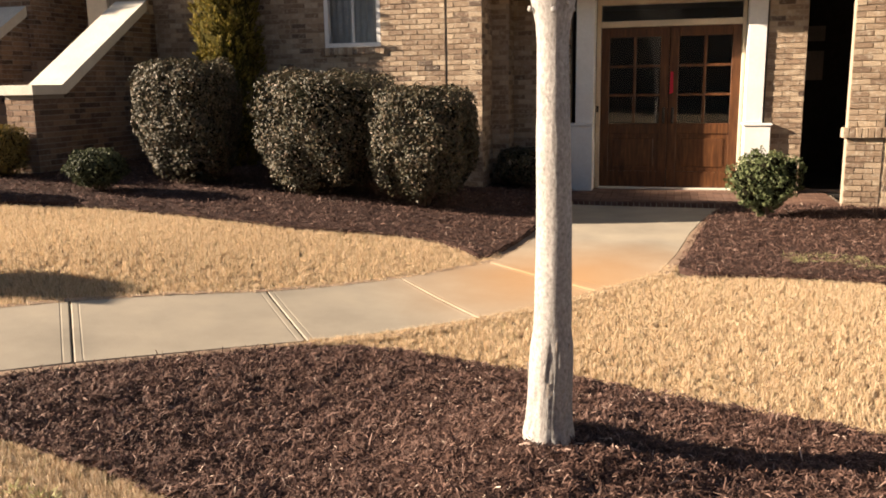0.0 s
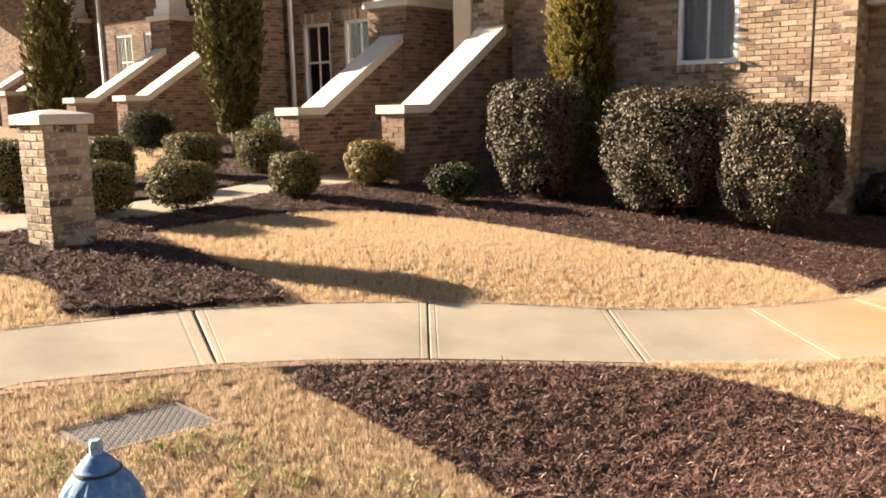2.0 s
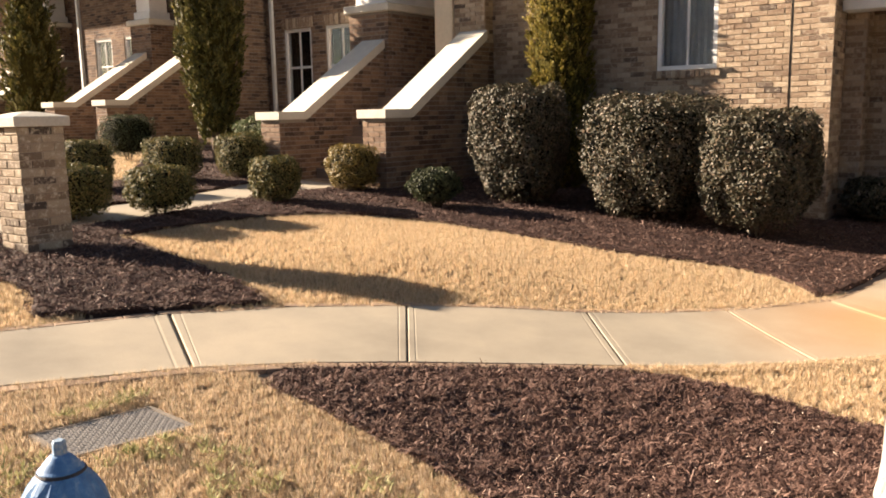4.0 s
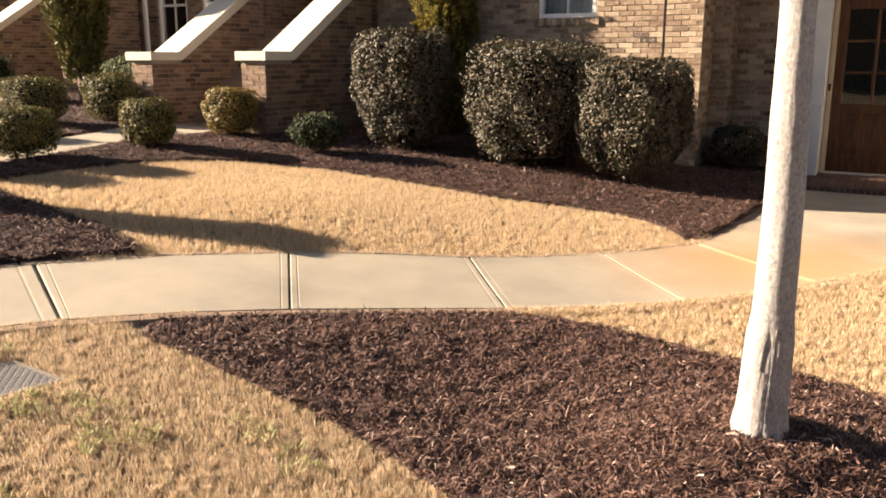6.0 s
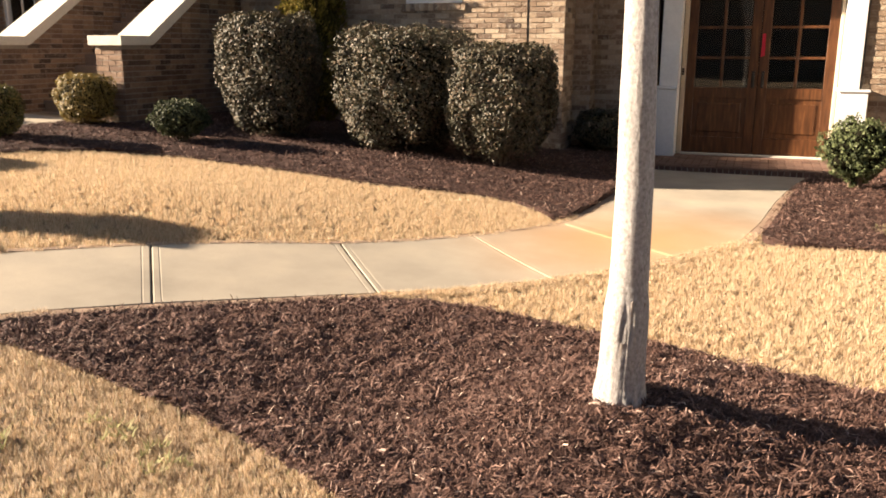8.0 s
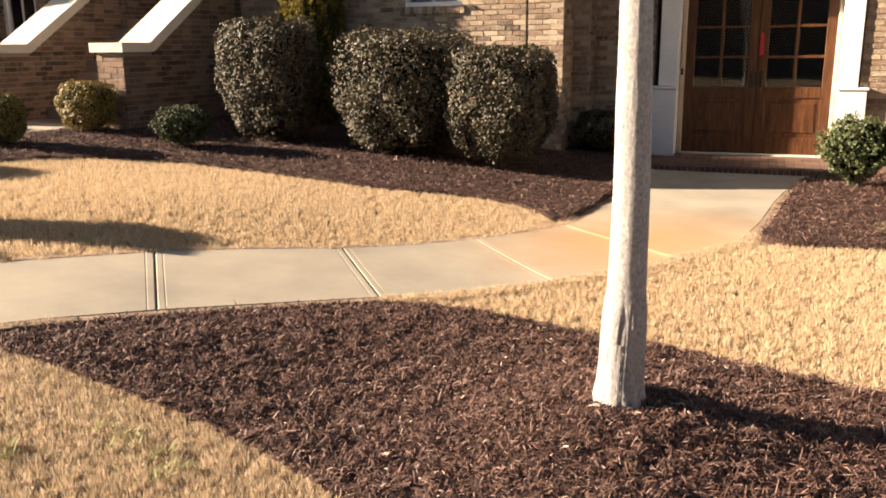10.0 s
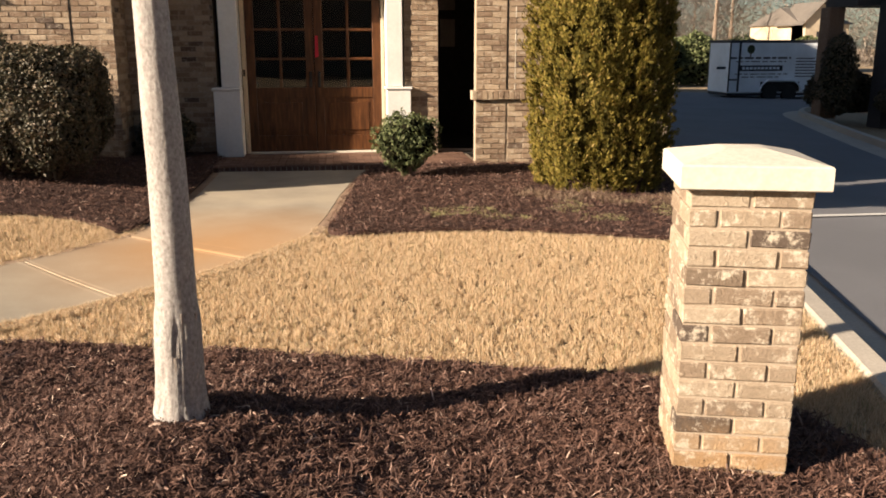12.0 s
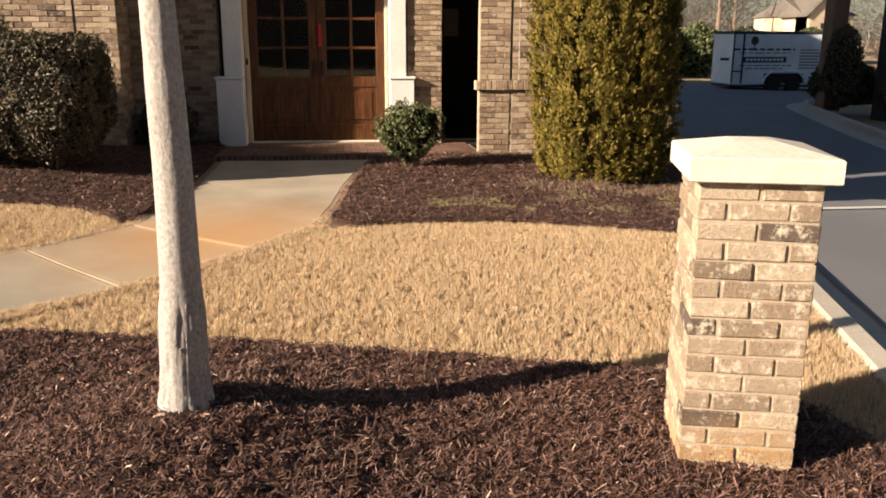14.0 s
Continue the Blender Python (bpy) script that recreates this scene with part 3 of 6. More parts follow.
def build_mulch(name, poly, step, chips, label, size=1.0):
    poly = smooth_line(poly, 1, True)
    bed = thing(name, label, "mulch bed", kind="structure", mesh=sheet(poly, step, bed_height, 0.10), mat=M["mulch"], smooth=True)
    xs, ys = [p[0] for p in poly], [p[1] for p in poly]
    area = (max(xs) - min(xs)) * (max(ys) - min(ys))
    wide = grown(poly, 0.05)
    x, y = scatter(wide, int(chips * area), [walk_outline])
    z = np.array([bed_height(a, b) for a, b in zip(x, y)]) - np.where(inside(poly, x, y), 0.0, 0.014)
    k = len(x)
    ln, w = size * np.random.uniform(0.006, 0.023, k) * np.where(np.random.rand(k) > 0.96, 1.9, 1), size * np.random.uniform(0.0006, 0.0024, k)
    a, tilt = np.random.uniform(0, 2 * np.pi, k), np.random.normal(0, 0.42, k)
    d = np.stack([np.cos(a) * np.cos(tilt), np.sin(a) * np.cos(tilt), np.sin(tilt)], 1)
    s = np.stack([-np.sin(a), np.cos(a), np.random.normal(0, 0.5, k)], 1)
    c = np.stack([x, y, z + 0.008 + np.abs(np.sin(tilt)) * ln * 0.6], 1)
    bow = np.zeros((k, 3))
    bow[:, 2] = ln * np.random.uniform(-0.1, 0.3, k)
    L, W = ln[:, None], w[:, None]
    # both halves of a chip share corners, and so one colour
    me = bpy.data.meshes.new("bark_chips")
    q = np.stack([c - d * L - s * W, c - d * L + s * W, c + s * W * 1.2 + bow, c - s * W * 1.2 + bow, c + d * L + s * W * 0.6, c + d * L - s * W * 0.6], 1).astype(np.float32)
    me.vertices.add(k * 6)
    me.vertices.foreach_set("co", q.ravel())
    base = (np.arange(k) * 6)[:, None]
    idx = np.concatenate([base + [0, 1, 2, 3], base + [3, 2, 4, 5]], 1).astype(np.int32).ravel()
    me.loops.add(k * 8)
    me.loops.foreach_set("vertex_index", idx)
    me.polygons.add(k * 2)
    me.polygons.foreach_set("loop_start", np.arange(0, k * 8, 4, dtype=np.int32))
    me.update(calc_edges=True)
    me.materials.append(M["chip"])
    thing("bark_chips", "dark brown shredded bark mulch chips", "bark mulch", kind="stuff", mesh=me)


GRATE = [(-3.63, 1.66), (-3.54, 2.16), (-3.24, 2.17), (-3.34, 1.66)]


# ---------------------------------------------------------------- paving
def build_walk():
    pave = thing("pavement", "curving pale concrete front walk with brick edging", "walkway", kind="structure")
    joints = [i for i, s in enumerate(WALK) if s[2]]
    edge_l, edge_r = [], []
    for a, b in zip(joints[:-1], joints[1:]):
        left = dense([WALK[i][0] for i in range(a, b + 1)], 0.12)
        right = dense([WALK[i][1] for i in range(a, b + 1)], 0.12)
        n = max(len(left), len(right), 12)

        def along(line, s):
            k = s * (len(line) - 1)
            i = min(int(k), len(line) - 2)
            return Vector(line[i]).lerp(Vector(line[i + 1]), k - i)
        m = Mesh()
        vs = []
        cols = 9
        us = [0.0, 0.005, 0.030, 0.035, 0.040] + [0.04 + 0.92 * j / (n - 1) for j in range(1, n - 1)] + [0.96, 0.965, 0.970, 0.995, 1.0]
        # the slab ends stand back from the joint, with a rounded lip
        for iu, u in enumerate(us):
            uu = 0.004 + u * 0.992
            p, q = along(left, uu), along(right, uu)
            for c in range(cols):
                w = [0, 0.01, 0.08, 0.25, 0.5, 0.75, 0.92, 0.99, 1][c]
                r = p.lerp(q, w)
                drop = 0.006 if iu in (0, len(us) - 1) else 0.0
                tool = -0.0018 if (iu in (3, len(us) - 4)) else 0
                vs.append((r.x, r.y, land(r.x, r.y) + 0.035 - drop + tool))
        k = len(us)
        fs = [(i * cols + c, i * cols + c + 1, (i + 1) * cols + c + 1, (i + 1) * cols + c) for i in range(k - 1) for c in range(cols - 1)]
        ring = [i for i in range(cols)] + [i * cols + cols - 1 for i in range(1, k)] + [(k - 1) * cols + c for c in range(cols - 2, -1, -1)] + [i * cols for i in range(k - 2, 0, -1)]
        low = [(vs[i][0], vs[i][1], vs[i][2] - 0.10) for i in ring]
        o = len(vs)
        fs += [(ring[i], ring[(i + 1) % len(ring)], o + (i + 1) % len(ring), o + i) for i in range(len(ring))]
        m.add(vs + low, fs)
        part("slab", m, M["concrete"], pave)
        edge_l += left
        edge_r += right
    # brick edging laid end to end along both sides
    unit = Mesh().bevel_box(-0.0995, 0.0995, -0.045, 0.045, -0.08, 0.0, 0.004).data("edging_brick", M["edging"])
    for line, side in ((edge_l, 1), (edge_r, -1)):
        pts = [Vector(p) for p in line]
        run, d = 0.1, 0.0
        for a, b in zip(pts[:-1], pts[1:]):
            seg = (b - a).length
            if seg < 1e-5:
                continue
            while run <= d + seg:
                p = a.lerp(b, (run - d) / seg)
                t = (b - a).normalized()
                nrm = Vector((-t.y, t.x)) * side
                p = p + nrm * 0.0465
                ob = new("edging_brick", unit)
                ob.parent = pave
                slope = math.atan2(land(p.x + t.x * 0.1, p.y) - land(p.x - t.x * 0.1, p.y), 0.2)
                ob.matrix_world = Matrix.Translation((p.x, p.y, land(p.x, p.y) + 0.033 + random.uniform(-0.002, 0.002))) @ Matrix.Rotation(math.atan2(t.y, t.x) + random.gauss(0, 0.01), 4, "Z") @ Matrix.Rotation(-slope, 4, "Y")
                run += 0.203
            d += seg
    thing("path", "pale concrete path leading to the neighbouring steps", "path", kind="structure",
          mesh=sheet(smooth_line(PATH, 1, True), 0.25, lambda x, y: land(x, y) + 0.05, 0.1), mat=M["concrete"], smooth=False)


def strip(line, offsets, mesh):
    """Sweeps a profile of (sideways, height over the land) along a line on the ground."""
    pts = [Vector(p) for p in line]
    vs = []
    for i, p in enumerate(pts):
        t = (pts[min(i + 1, len(pts) - 1)] - pts[max(i - 1, 0)]).normalized()
        nr = Vector((t.y, -t.x))
        for off, h in offsets:
            q = p + nr * off
            vs.append((q.x, q.y, land(q.x, q.y) + h))
    k = len(offsets)
    fs = [(i * k + j, i * k + j + 1, (i + 1) * k + j + 1, (i + 1) * k + j) for i in range(len(pts) - 1) for j in range(k - 1)]
    return mesh.add(vs, fs)


FAR_KERB = smooth_line([(9.0, -6.0), (9.0, -2.0), (9.3, 6.0), (10.2, 12.0), (11.6, 16.5), (13.6, 22.0), (15.5, 27.0), (18.5, 29.5), (26.0, 30.5)], 2)


def build_road():
    line = dense(KERB, 0.4)
    thing("kerb", "sun-bleached concrete kerb with a gutter pan along the road", "kerb", kind="structure",
          mesh=strip(line, [(-0.02, -0.15), (0.0, 0.03), (0.02, 0.045), (0.14, 0.045), (0.17, 0.02), (0.20, -0.115), (0.24, -0.125), (0.66, -0.105), (0.66, -0.2)], Mesh()), mat=M["kerb"])
    m = Mesh()
    right = FAR_KERB
    n = 40
    L, Rr = dense(KERB, 0.3), dense(right, 0.3)
    vs = []
    for i in range(n + 1):
        a = Vector(L[int(i / n * (len(L) - 1))])
        b = Vector(Rr[int(i / n * (len(Rr) - 1))])
        for j in range(13):
            p = a.lerp(b, j / 12)
            if j == 0:
                p = p + Vector((0.62, -0.1))
            vs.append((p.x, p.y, land(p.x, p.y) - 0.11 + 0.03 * math.sin(math.pi * j / 12)))
    m.add(vs, [(i * 13 + j, i * 13 + j + 1, (i + 1) * 13 + j + 1, (i + 1) * 13 + j) for i in range(n) for j in range(12)])
    xs = np.linspace(-40, 70, 56)
    rows = [(26.8, 0), (34, 1), (41, 2)]
    vs = [(x, yy + (0.0 if k else max(0, min(1, (x - 15.5) / 6)) * 3.7), land(x, yy) - 0.10) for yy, k in rows for x in xs]
    m.add(vs, [(k * 56 + i, k * 56 + i + 1, (k + 1) * 56 + i + 1, (k + 1) * 56 + i) for k in range(2) for i in range(55)])
    thing("road", "grey asphalt side road, worn and patched", "road", kind="structure", mesh=m, mat=M["asphalt"])
    thing("kerb", "low concrete kerb on the far side of the road", "kerb", kind="structure",
          mesh=strip(dense(FAR_KERB, 0.5), [(-0.5, -0.10), (-0.03, -0.08), (0.0, 0.05), (0.15, 0.06), (0.2, -0.1)], Mesh()), mat=M["kerb"])
    thing("parking_line", "worn white painted line on the asphalt", "road marking", kind="structure",
          mesh=strip([(4.6, 8.35), (5.6, 8.75), (7.2, 9.3)], [(0, -0.075), (0.1, -0.075)], Mesh()), mat=M["paintline"])


# ---------------------------------------------------------------- brickwork
def brick_data(w, d, h, mat, seed=0):
    rnd = random.Random(seed)
    m = Mesh()
    m.bevel_box(-w / 2, w / 2, -d / 2, d / 2, -h / 2, h / 2, 0.004)
    m.v = [(x + rnd.uniform(-1, 1) * 0.0015, y + rnd.uniform(-1, 1) * 0.0015, z + rnd.uniform(-1, 1) * 0.0015) for x, y, z in m.v]
    return m.data("brick", mat)


COURSE, STRETCH = 0.0677, 0.2032


def brick_wall(name, label, x0, y0, ang, length, z0, z1, holes=(), thick=0.2, singles=None, lean_joint=(), category="wall", face="brick", joint="mortar"):
    """A wall that starts at (x0, y0) and runs along the way ang (degrees); its outer face looks to the right of that way.
    holes: (u0, u1, z0, z1). singles: the stretch (u0, u1, z0, z1) whose whole bricks are objects of their own."""
    base = pose(x0, y0, 0, 0, 0, ang)
    us = sorted({0, length, *[h[0] for h in holes], *[h[1] for h in holes]})
    zs = sorted({z0, z1, *[h[2] for h in holes], *[h[3] for h in holes]})
    us, zs = [u for u in us if 0 <= u <= length], [z for z in zs if z0 <= z <= z1]
    m = Mesh()
    for a, b in zip(us[:-1], us[1:]):
        for c, d in zip(zs[:-1], zs[1:]):
            mu, mz = (a + b) / 2, (c + d) / 2
            if not any(h[0] < mu < h[1] and h[2] < mz < h[3] for h in holes):
                m.box(a, b, 0.006, thick, c, d)
    wall = thing(name, label, category, kind="structure", mesh=m, mat=M[joint])
    wall.matrix_world = base
    joined = Mesh()
    stretch = [brick_data(STRETCH - 0.010, 0.05, COURSE - 0.010, M["brick_single"], s) for s in range(5)]
    rows = int((z1 - z0) / COURSE)
    count = 0
    for r in range(rows):
        zc = z0 + (r + 0.5) * COURSE
        cuts = [(0.0, length)]
        for h in holes:
            if h[2] - 0.02 < zc < h[3] + 0.02:
                nxt = []
                for a, b in cuts:
                    if h[0] > a:
                        nxt.append((a, min(b, h[0])))
                    if h[1] < b:
                        nxt.append((max(a, h[1]), b))
                cuts = [(a, b) for a, b in nxt if b - a > 0.02]
        for j in lean_joint:
            cuts = [q for a, b in cuts for q in (((a, j - 0.012), (j + 0.012, b)) if a < j < b else ((a, b),))]
        for a, b in cuts:
            u = math.floor(a / STRETCH) * STRETCH - (STRETCH / 2 if r % 2 else 0)
            while u < b:
                p, q = max(u, a) + 0.005, min(u + STRETCH, b) - 0.005
                u += STRETCH
                if q - p < 0.025:
                    continue
                out = random.uniform(-0.0035, 0.0035)
                jit = [random.uniform(-0.002, 0.002) for _ in range(4)]
                whole = q - p > STRETCH - 0.012
                if singles and whole and count < 300 and singles[0] < p < singles[1] and singles[2] < zc < singles[3]:
                    ob = new("brick", random.choice(stretch))
                    ob.parent = wall
                    ob.matrix_local = pose((p + q) / 2, 0.025 - 0.004 + out, zc, random.gauss(0, 0.25), 0, random.gauss(0, 0.25))
                    count += 1
                else:
                    h0, h1 = zc - COURSE / 2 + 0.005, zc + COURSE / 2 - 0.005
                    joined.add([(p, -0.004 + out, h0 + jit[0]), (q, -0.004 + out, h0 + jit[1]), (q, -0.004 + out, h1 + jit[2]), (p, -0.004 + out, h1 + jit[3]),
                                (p, 0.02, h0 + jit[0]), (q, 0.02, h0 + jit[1]), (q, 0.02, h1 + jit[2]), (p, 0.02, h1 + jit[3])],
                               [(0, 1, 2, 3), (0, 4, 5, 1), (1, 5, 6, 2), (2, 6, 7, 3), (3, 7, 4, 0)])
    if joined.f:
        ob = part("brickwork", joined, M[face], wall)
        ob["kind"] = "stuff"
    return wall


def rowlock(parent, u0, u1, z0, z1, out=0.035, mat="brick_single", back=0.06):
    """A band of bricks on edge, standing proud of a wall."""
    n = max(1, round((u1 - u0) / COURSE))
    w = (u1 - u0) / n
    me = Mesh().bevel_box(-w / 2 + 0.004, w / 2 - 0.004, -out, back, z0, z1, 0.004).data("rowlock_brick", M[mat])
    for i in range(n):
        ob = new("rowlock_brick", me)
        ob.parent = parent
        ob.matrix_local = pose(u0 + (i + 0.5) * w, random.uniform(-0.003, 0.003), random.uniform(-0.002, 0.002))
    bed = Mesh().box(u0 + 0.003, u1 - 0.003, -out + 0.008, back, z0 + 0.004, z1 - 0.004)
    part("mortar_bed", bed, M["mortar"], parent)


def brick_pier(x, y, z, ang, group, label):
    """A square brick pier with a bevelled cast-stone cap."""
    pier = thing("brick_pier", label, "brick pier", group=group)
    pier.matrix_world = pose(x, y, z, 0, 0, ang)
    w = 0.398
    h = w / 2
    part("core", Mesh().box(-h + 0.007, h - 0.007, -h + 0.007, h - 0.007, -0.15, 15 * COURSE + 0.03), M["mortar"], pier)
    full = [brick_data(0.193, 0.092, COURSE - 0.010, M["brick_pier"], 20 + s) for s in range(4)]
    for r in range(-1, 15):
        zc = (r + 0.5) * COURSE + 0.03
        for side in range(4):
            turn = pose(0, 0, 0, 0, 0, 90 * side)
            if (r + side) % 2 == 0:
                cells = [(-h + 0.0975, full), (h - 0.0975, full)]
            else:
                cells = [(0.0, full)]
            for u, kinds in cells:
                ob = new("brick", random.choice(kinds))
                ob.parent = pier
                ob.matrix_local = turn @ pose(u + random.gauss(0, 0.001), -h + 0.046 + random.uniform(-0.003, 0.003), zc, random.gauss(0, 0.4), random.gauss(0, 0.3), random.gauss(0, 0.4))
    zc = 15 * COURSE + 0.03
    cap = Mesh()
    o, e = 0.238, 0.082
    rings = [(o - 0.004, zc), (o, zc + 0.004), (o, zc + e - 0.006), (o - 0.006, zc + e)]
    vs = []
    for r_, zz in rings:
        vs += [(-r_, -r_, zz), (r_, -r_, zz), (r_, r_, zz), (-r_, r_, zz)]
    fs = [(0, 3, 2, 1)]
    for i in range(3):
        fs += [(i * 4 + j, i * 4 + (j + 1) % 4, (i + 1) * 4 + (j + 1) % 4, (i + 1) * 4 + j) for j in range(4)]
    vs += [(-0.07, -0.07, zc + e + 0.036), (0.07, -0.07, zc + e + 0.036), (0.07, 0.07, zc + e + 0.036), (-0.07, 0.07, zc + e + 0.036), (0, 0, zc + e + 0.042)]
    fs += [(12 + j, 12 + (j + 1) % 4, 16 + (j + 1) % 4, 16 + j) for j in range(4)] + [(16 + j, 16 + (j + 1) % 4, 20) for j in range(4)]
    cap.add(vs, fs)
    part("cap", cap, M["stone"], pier, "pale bevelled cast-stone cap")
    return pier


# ---------------------------------------------------------------- house
YW, YD = 11.0, 11.97


def sash_window(name, label, x0, x1, y, z0, z1, cols=2, rows=1, frame_w=0.06, curtain=False):
    """A window in a wall that faces the street: vinyl frame, bars, panes and a brick sill."""
    win = thing(name, label, "window", kind="structure")
    f = Mesh()
    for a, b, c, d in ((x0, x1, z0, z0 + frame_w), (x0, x1, z1 - frame_w, z1), (x0, x0 + frame_w, z0 + frame_w, z1 - frame_w), (x1 - frame_w, x1, z0 + frame_w, z1 - frame_w)):
        f.bevel_box(a, b, y - 0.015, y + 0.09, c, d, 0.006)
    part("window_frame", f, M["vinyl"], win, "white vinyl window frame")
    ix0, ix1, iz0, iz1 = x0 + frame_w, x1 - frame_w, z0 + frame_w, z1 - frame_w
    for c in range(1, cols):
        u = ix0 + (ix1 - ix0) * c / cols
        part("glazing_bar", Mesh().bevel_box(u - 0.016, u + 0.016, y + 0.02, y + 0.06, iz0, iz1, 0.004), M["vinyl"], win)
    for r in range(1, rows):
        u = iz0 + (iz1 - iz0) * r / rows
        part("glazing_bar", Mesh().bevel_box(ix0, ix1, y + 0.018, y + 0.065, u - 0.022, u + 0.022, 0.004), M["vinyl"], win)
    for c in range(cols):
        for r in range(rows):
            a, b = ix0 + (ix1 - ix0) * c / cols, ix0 + (ix1 - ix0) * (c + 1) / cols
            g, h = iz0 + (iz1 - iz0) * r / rows, iz0 + (iz1 - iz0) * (r + 1) / rows
            ob = part("pane", Mesh().box(a, b, y + 0.036, y + 0.044, g, h), M["glass"], win)
            ob.visible_shadow = False
    # the room behind, painted near-black for unlit depth, with drawn curtains at the sides
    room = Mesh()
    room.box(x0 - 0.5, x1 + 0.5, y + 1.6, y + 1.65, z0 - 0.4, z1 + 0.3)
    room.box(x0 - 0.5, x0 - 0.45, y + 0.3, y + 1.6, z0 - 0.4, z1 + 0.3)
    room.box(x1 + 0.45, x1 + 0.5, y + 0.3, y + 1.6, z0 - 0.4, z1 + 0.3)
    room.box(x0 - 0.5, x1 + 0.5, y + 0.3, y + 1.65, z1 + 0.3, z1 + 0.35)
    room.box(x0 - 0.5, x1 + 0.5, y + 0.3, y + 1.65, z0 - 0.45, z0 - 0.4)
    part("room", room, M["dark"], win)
    if curtain:
        folds = Mesh()
        n = 48
        vs = []
        for i in range(n + 1):
            u = i / n
            yy = y + 0.16 + 0.012 * math.sin(u * 60) + 0.006 * math.sin(u * 23)
            vs += [(x0 + u * (x1 - x0), yy, z0 - 0.1), (x0 + u * (x1 - x0), yy, z1 + 0.1), (x0 + u * (x1 - x0), yy + 0.003, z1 + 0.1), (x0 + u * (x1 - x0), yy + 0.003, z0 - 0.1)]
        folds.add(vs, [(4 * i + j, 4 * i + 4 + j, 4 * i + 4 + (j + 1) % 4, 4 * i + (j + 1) % 4) for i in range(n) for j in range(4)])
        part("curtain", folds, M["curtain"], win, "pale grey sheer curtain")
    return win


def build_main_house():
    # wall with the window beside the entry
    w = brick_wall("wall_window", "tan and brown mottled brick front wall", -7.45, YW, 0, 4.95, -0.2, 5.2,
                   holes=[(2.72, 3.54, 2.10, 4.30)], singles=(3.55, 4.95, 1.2, 3.1), lean_joint=(4.46,))
    rowlock(w, 2.66, 3.60, 2.00, 2.10, 0.03)
    part("control_joint", Mesh().box(4.45, 4.472, 0.0, 0.02, 0, 5.2), M["bronze"], w, "dark vertical joint strip")
    sash_window("window_1", "white-framed sash window with dark panes over a brick sill", -4.73, -3.91, YW + 0.02, 2.10, 4.30, 2, 2, curtain=True)
    # recess beside the entry, stepping back twice
    brick_wall("wall_recess_a", "brick return wall beside the entry", -2.50, YW, 90, 0.6, 0, 5.2)
    brick_wall("wall_recess_b", "brick wall stepped back beside the entry", -2.50 - 0.2, YW + 0.6, 0, 0.44, 0, 5.2)
    brick_wall("wall_recess_c", "brick return wall of the entry porch", -2.26, YW + 0.6, 90, 0.42, 0, 5.2)
    brick_wall("wall_entry_a", "shaded brick wall beside the front door", -2.30, YD, 0, 0.86, 0, 5.2)
    brick_wall("wall_entry_b", "brick wall between front door and side entry", 1.10, YD - 0.25, 0, 0.47, 0, 5.2)
    # wall with the projecting brick band
    w = brick_wall("wall_band", "tan mottled brick front wall with a projecting band", 1.91, 10.6, 0, 2.55, -0.4, 5.2, thick=0.14,
                   singles=(0.0, 1.1, 0.0, 2.6), lean_joint=(0.40,))
    rowlock(w, -0.055, 2.6, 0.90, 1.015, 0.05, back=0.10)
    part("control_joint", Mesh().box(0.389, 0.411, -0.002, 0.02, 1.02, 5.2), M["bronze"], w, "dark vertical joint strip")
    part("sealant_strip", Mesh().bevel_box(0.496, 0.506, -0.006, 0.01, 1.02, 5.2, 0.002), M["stone"], w, "pale sealant line")
    brick_wall("wall_side", "brick side wall facing the road", 4.46, 10.6, 90, 9.0, -0.6, 5.2)
    brick_wall("wall_stair_side", "brick wall beside the neighbouring porch", -7.40, 10.79, 90, 0.23, 0, 6.0)
    # upper storey and roof close the house above the view
    thing("upper_storey", "plain brick upper storey above the entry", "wall", kind="structure",
          mesh=Mesh().box(-7.4, 4.44, YW + 0.25, 19.6, 5.2, 9.4), mat=M["mortar"])
    roof = Mesh().add([(-7.9, 10.1, 9.4), (4.9, 10.1, 9.4), (4.9, 20.2, 9.4), (-7.9, 20.2, 9.4), (-5, 15, 11.8), (2, 15, 11.8)],
                      [(0, 1, 5, 4), (1, 2, 5), (2, 3, 4, 5), (3, 0, 4), (0, 3, 2, 1)])
    thing("roof", "grey shingle hipped roof", "roof", kind="structure", mesh=roof, mat=M["shingle"])
    thing("wall_back", "plain rear walls of the house", "wall", kind="structure",
          mesh=Mesh().box(-7.4, 4.44, 19.4, 19.6, -0.6, 5.2).box(-7.44, -7.3, 11.7, 19.6, -0.2, 5.2), mat=M["mortar"])
    # unseen deep roof added over the entry to block sky and keep the recess dim
    thing("entry_sky_blocker", "unseen plain deep roof slab added to dim the entry", "roof", kind="structure",
          mesh=Mesh().bevel_box(-2.6, 1.88, 10.35, 11.27, 3.76, 4.0, 0.02), mat=M["white"])
    # porch ceiling and beam
    thing("ceiling", "white painted porch ceiling with a deep beam", "ceiling", kind="structure",
          mesh=Mesh().bevel_box(-2.49, 1.90, 11.28, 11.6, 2.72, 3.10, 0.015).box(-2.24, 4.4, 11.62, 15.5, 2.86, 2.95), mat=M["white"])
    thing("wall_over_porch", "brick wall over the porch beam", "wall", kind="structure",
          mesh=Mesh().box(-2.48, 1.9, 11.32, 11.56, 3.11, 5.2), mat=M["mortar"])


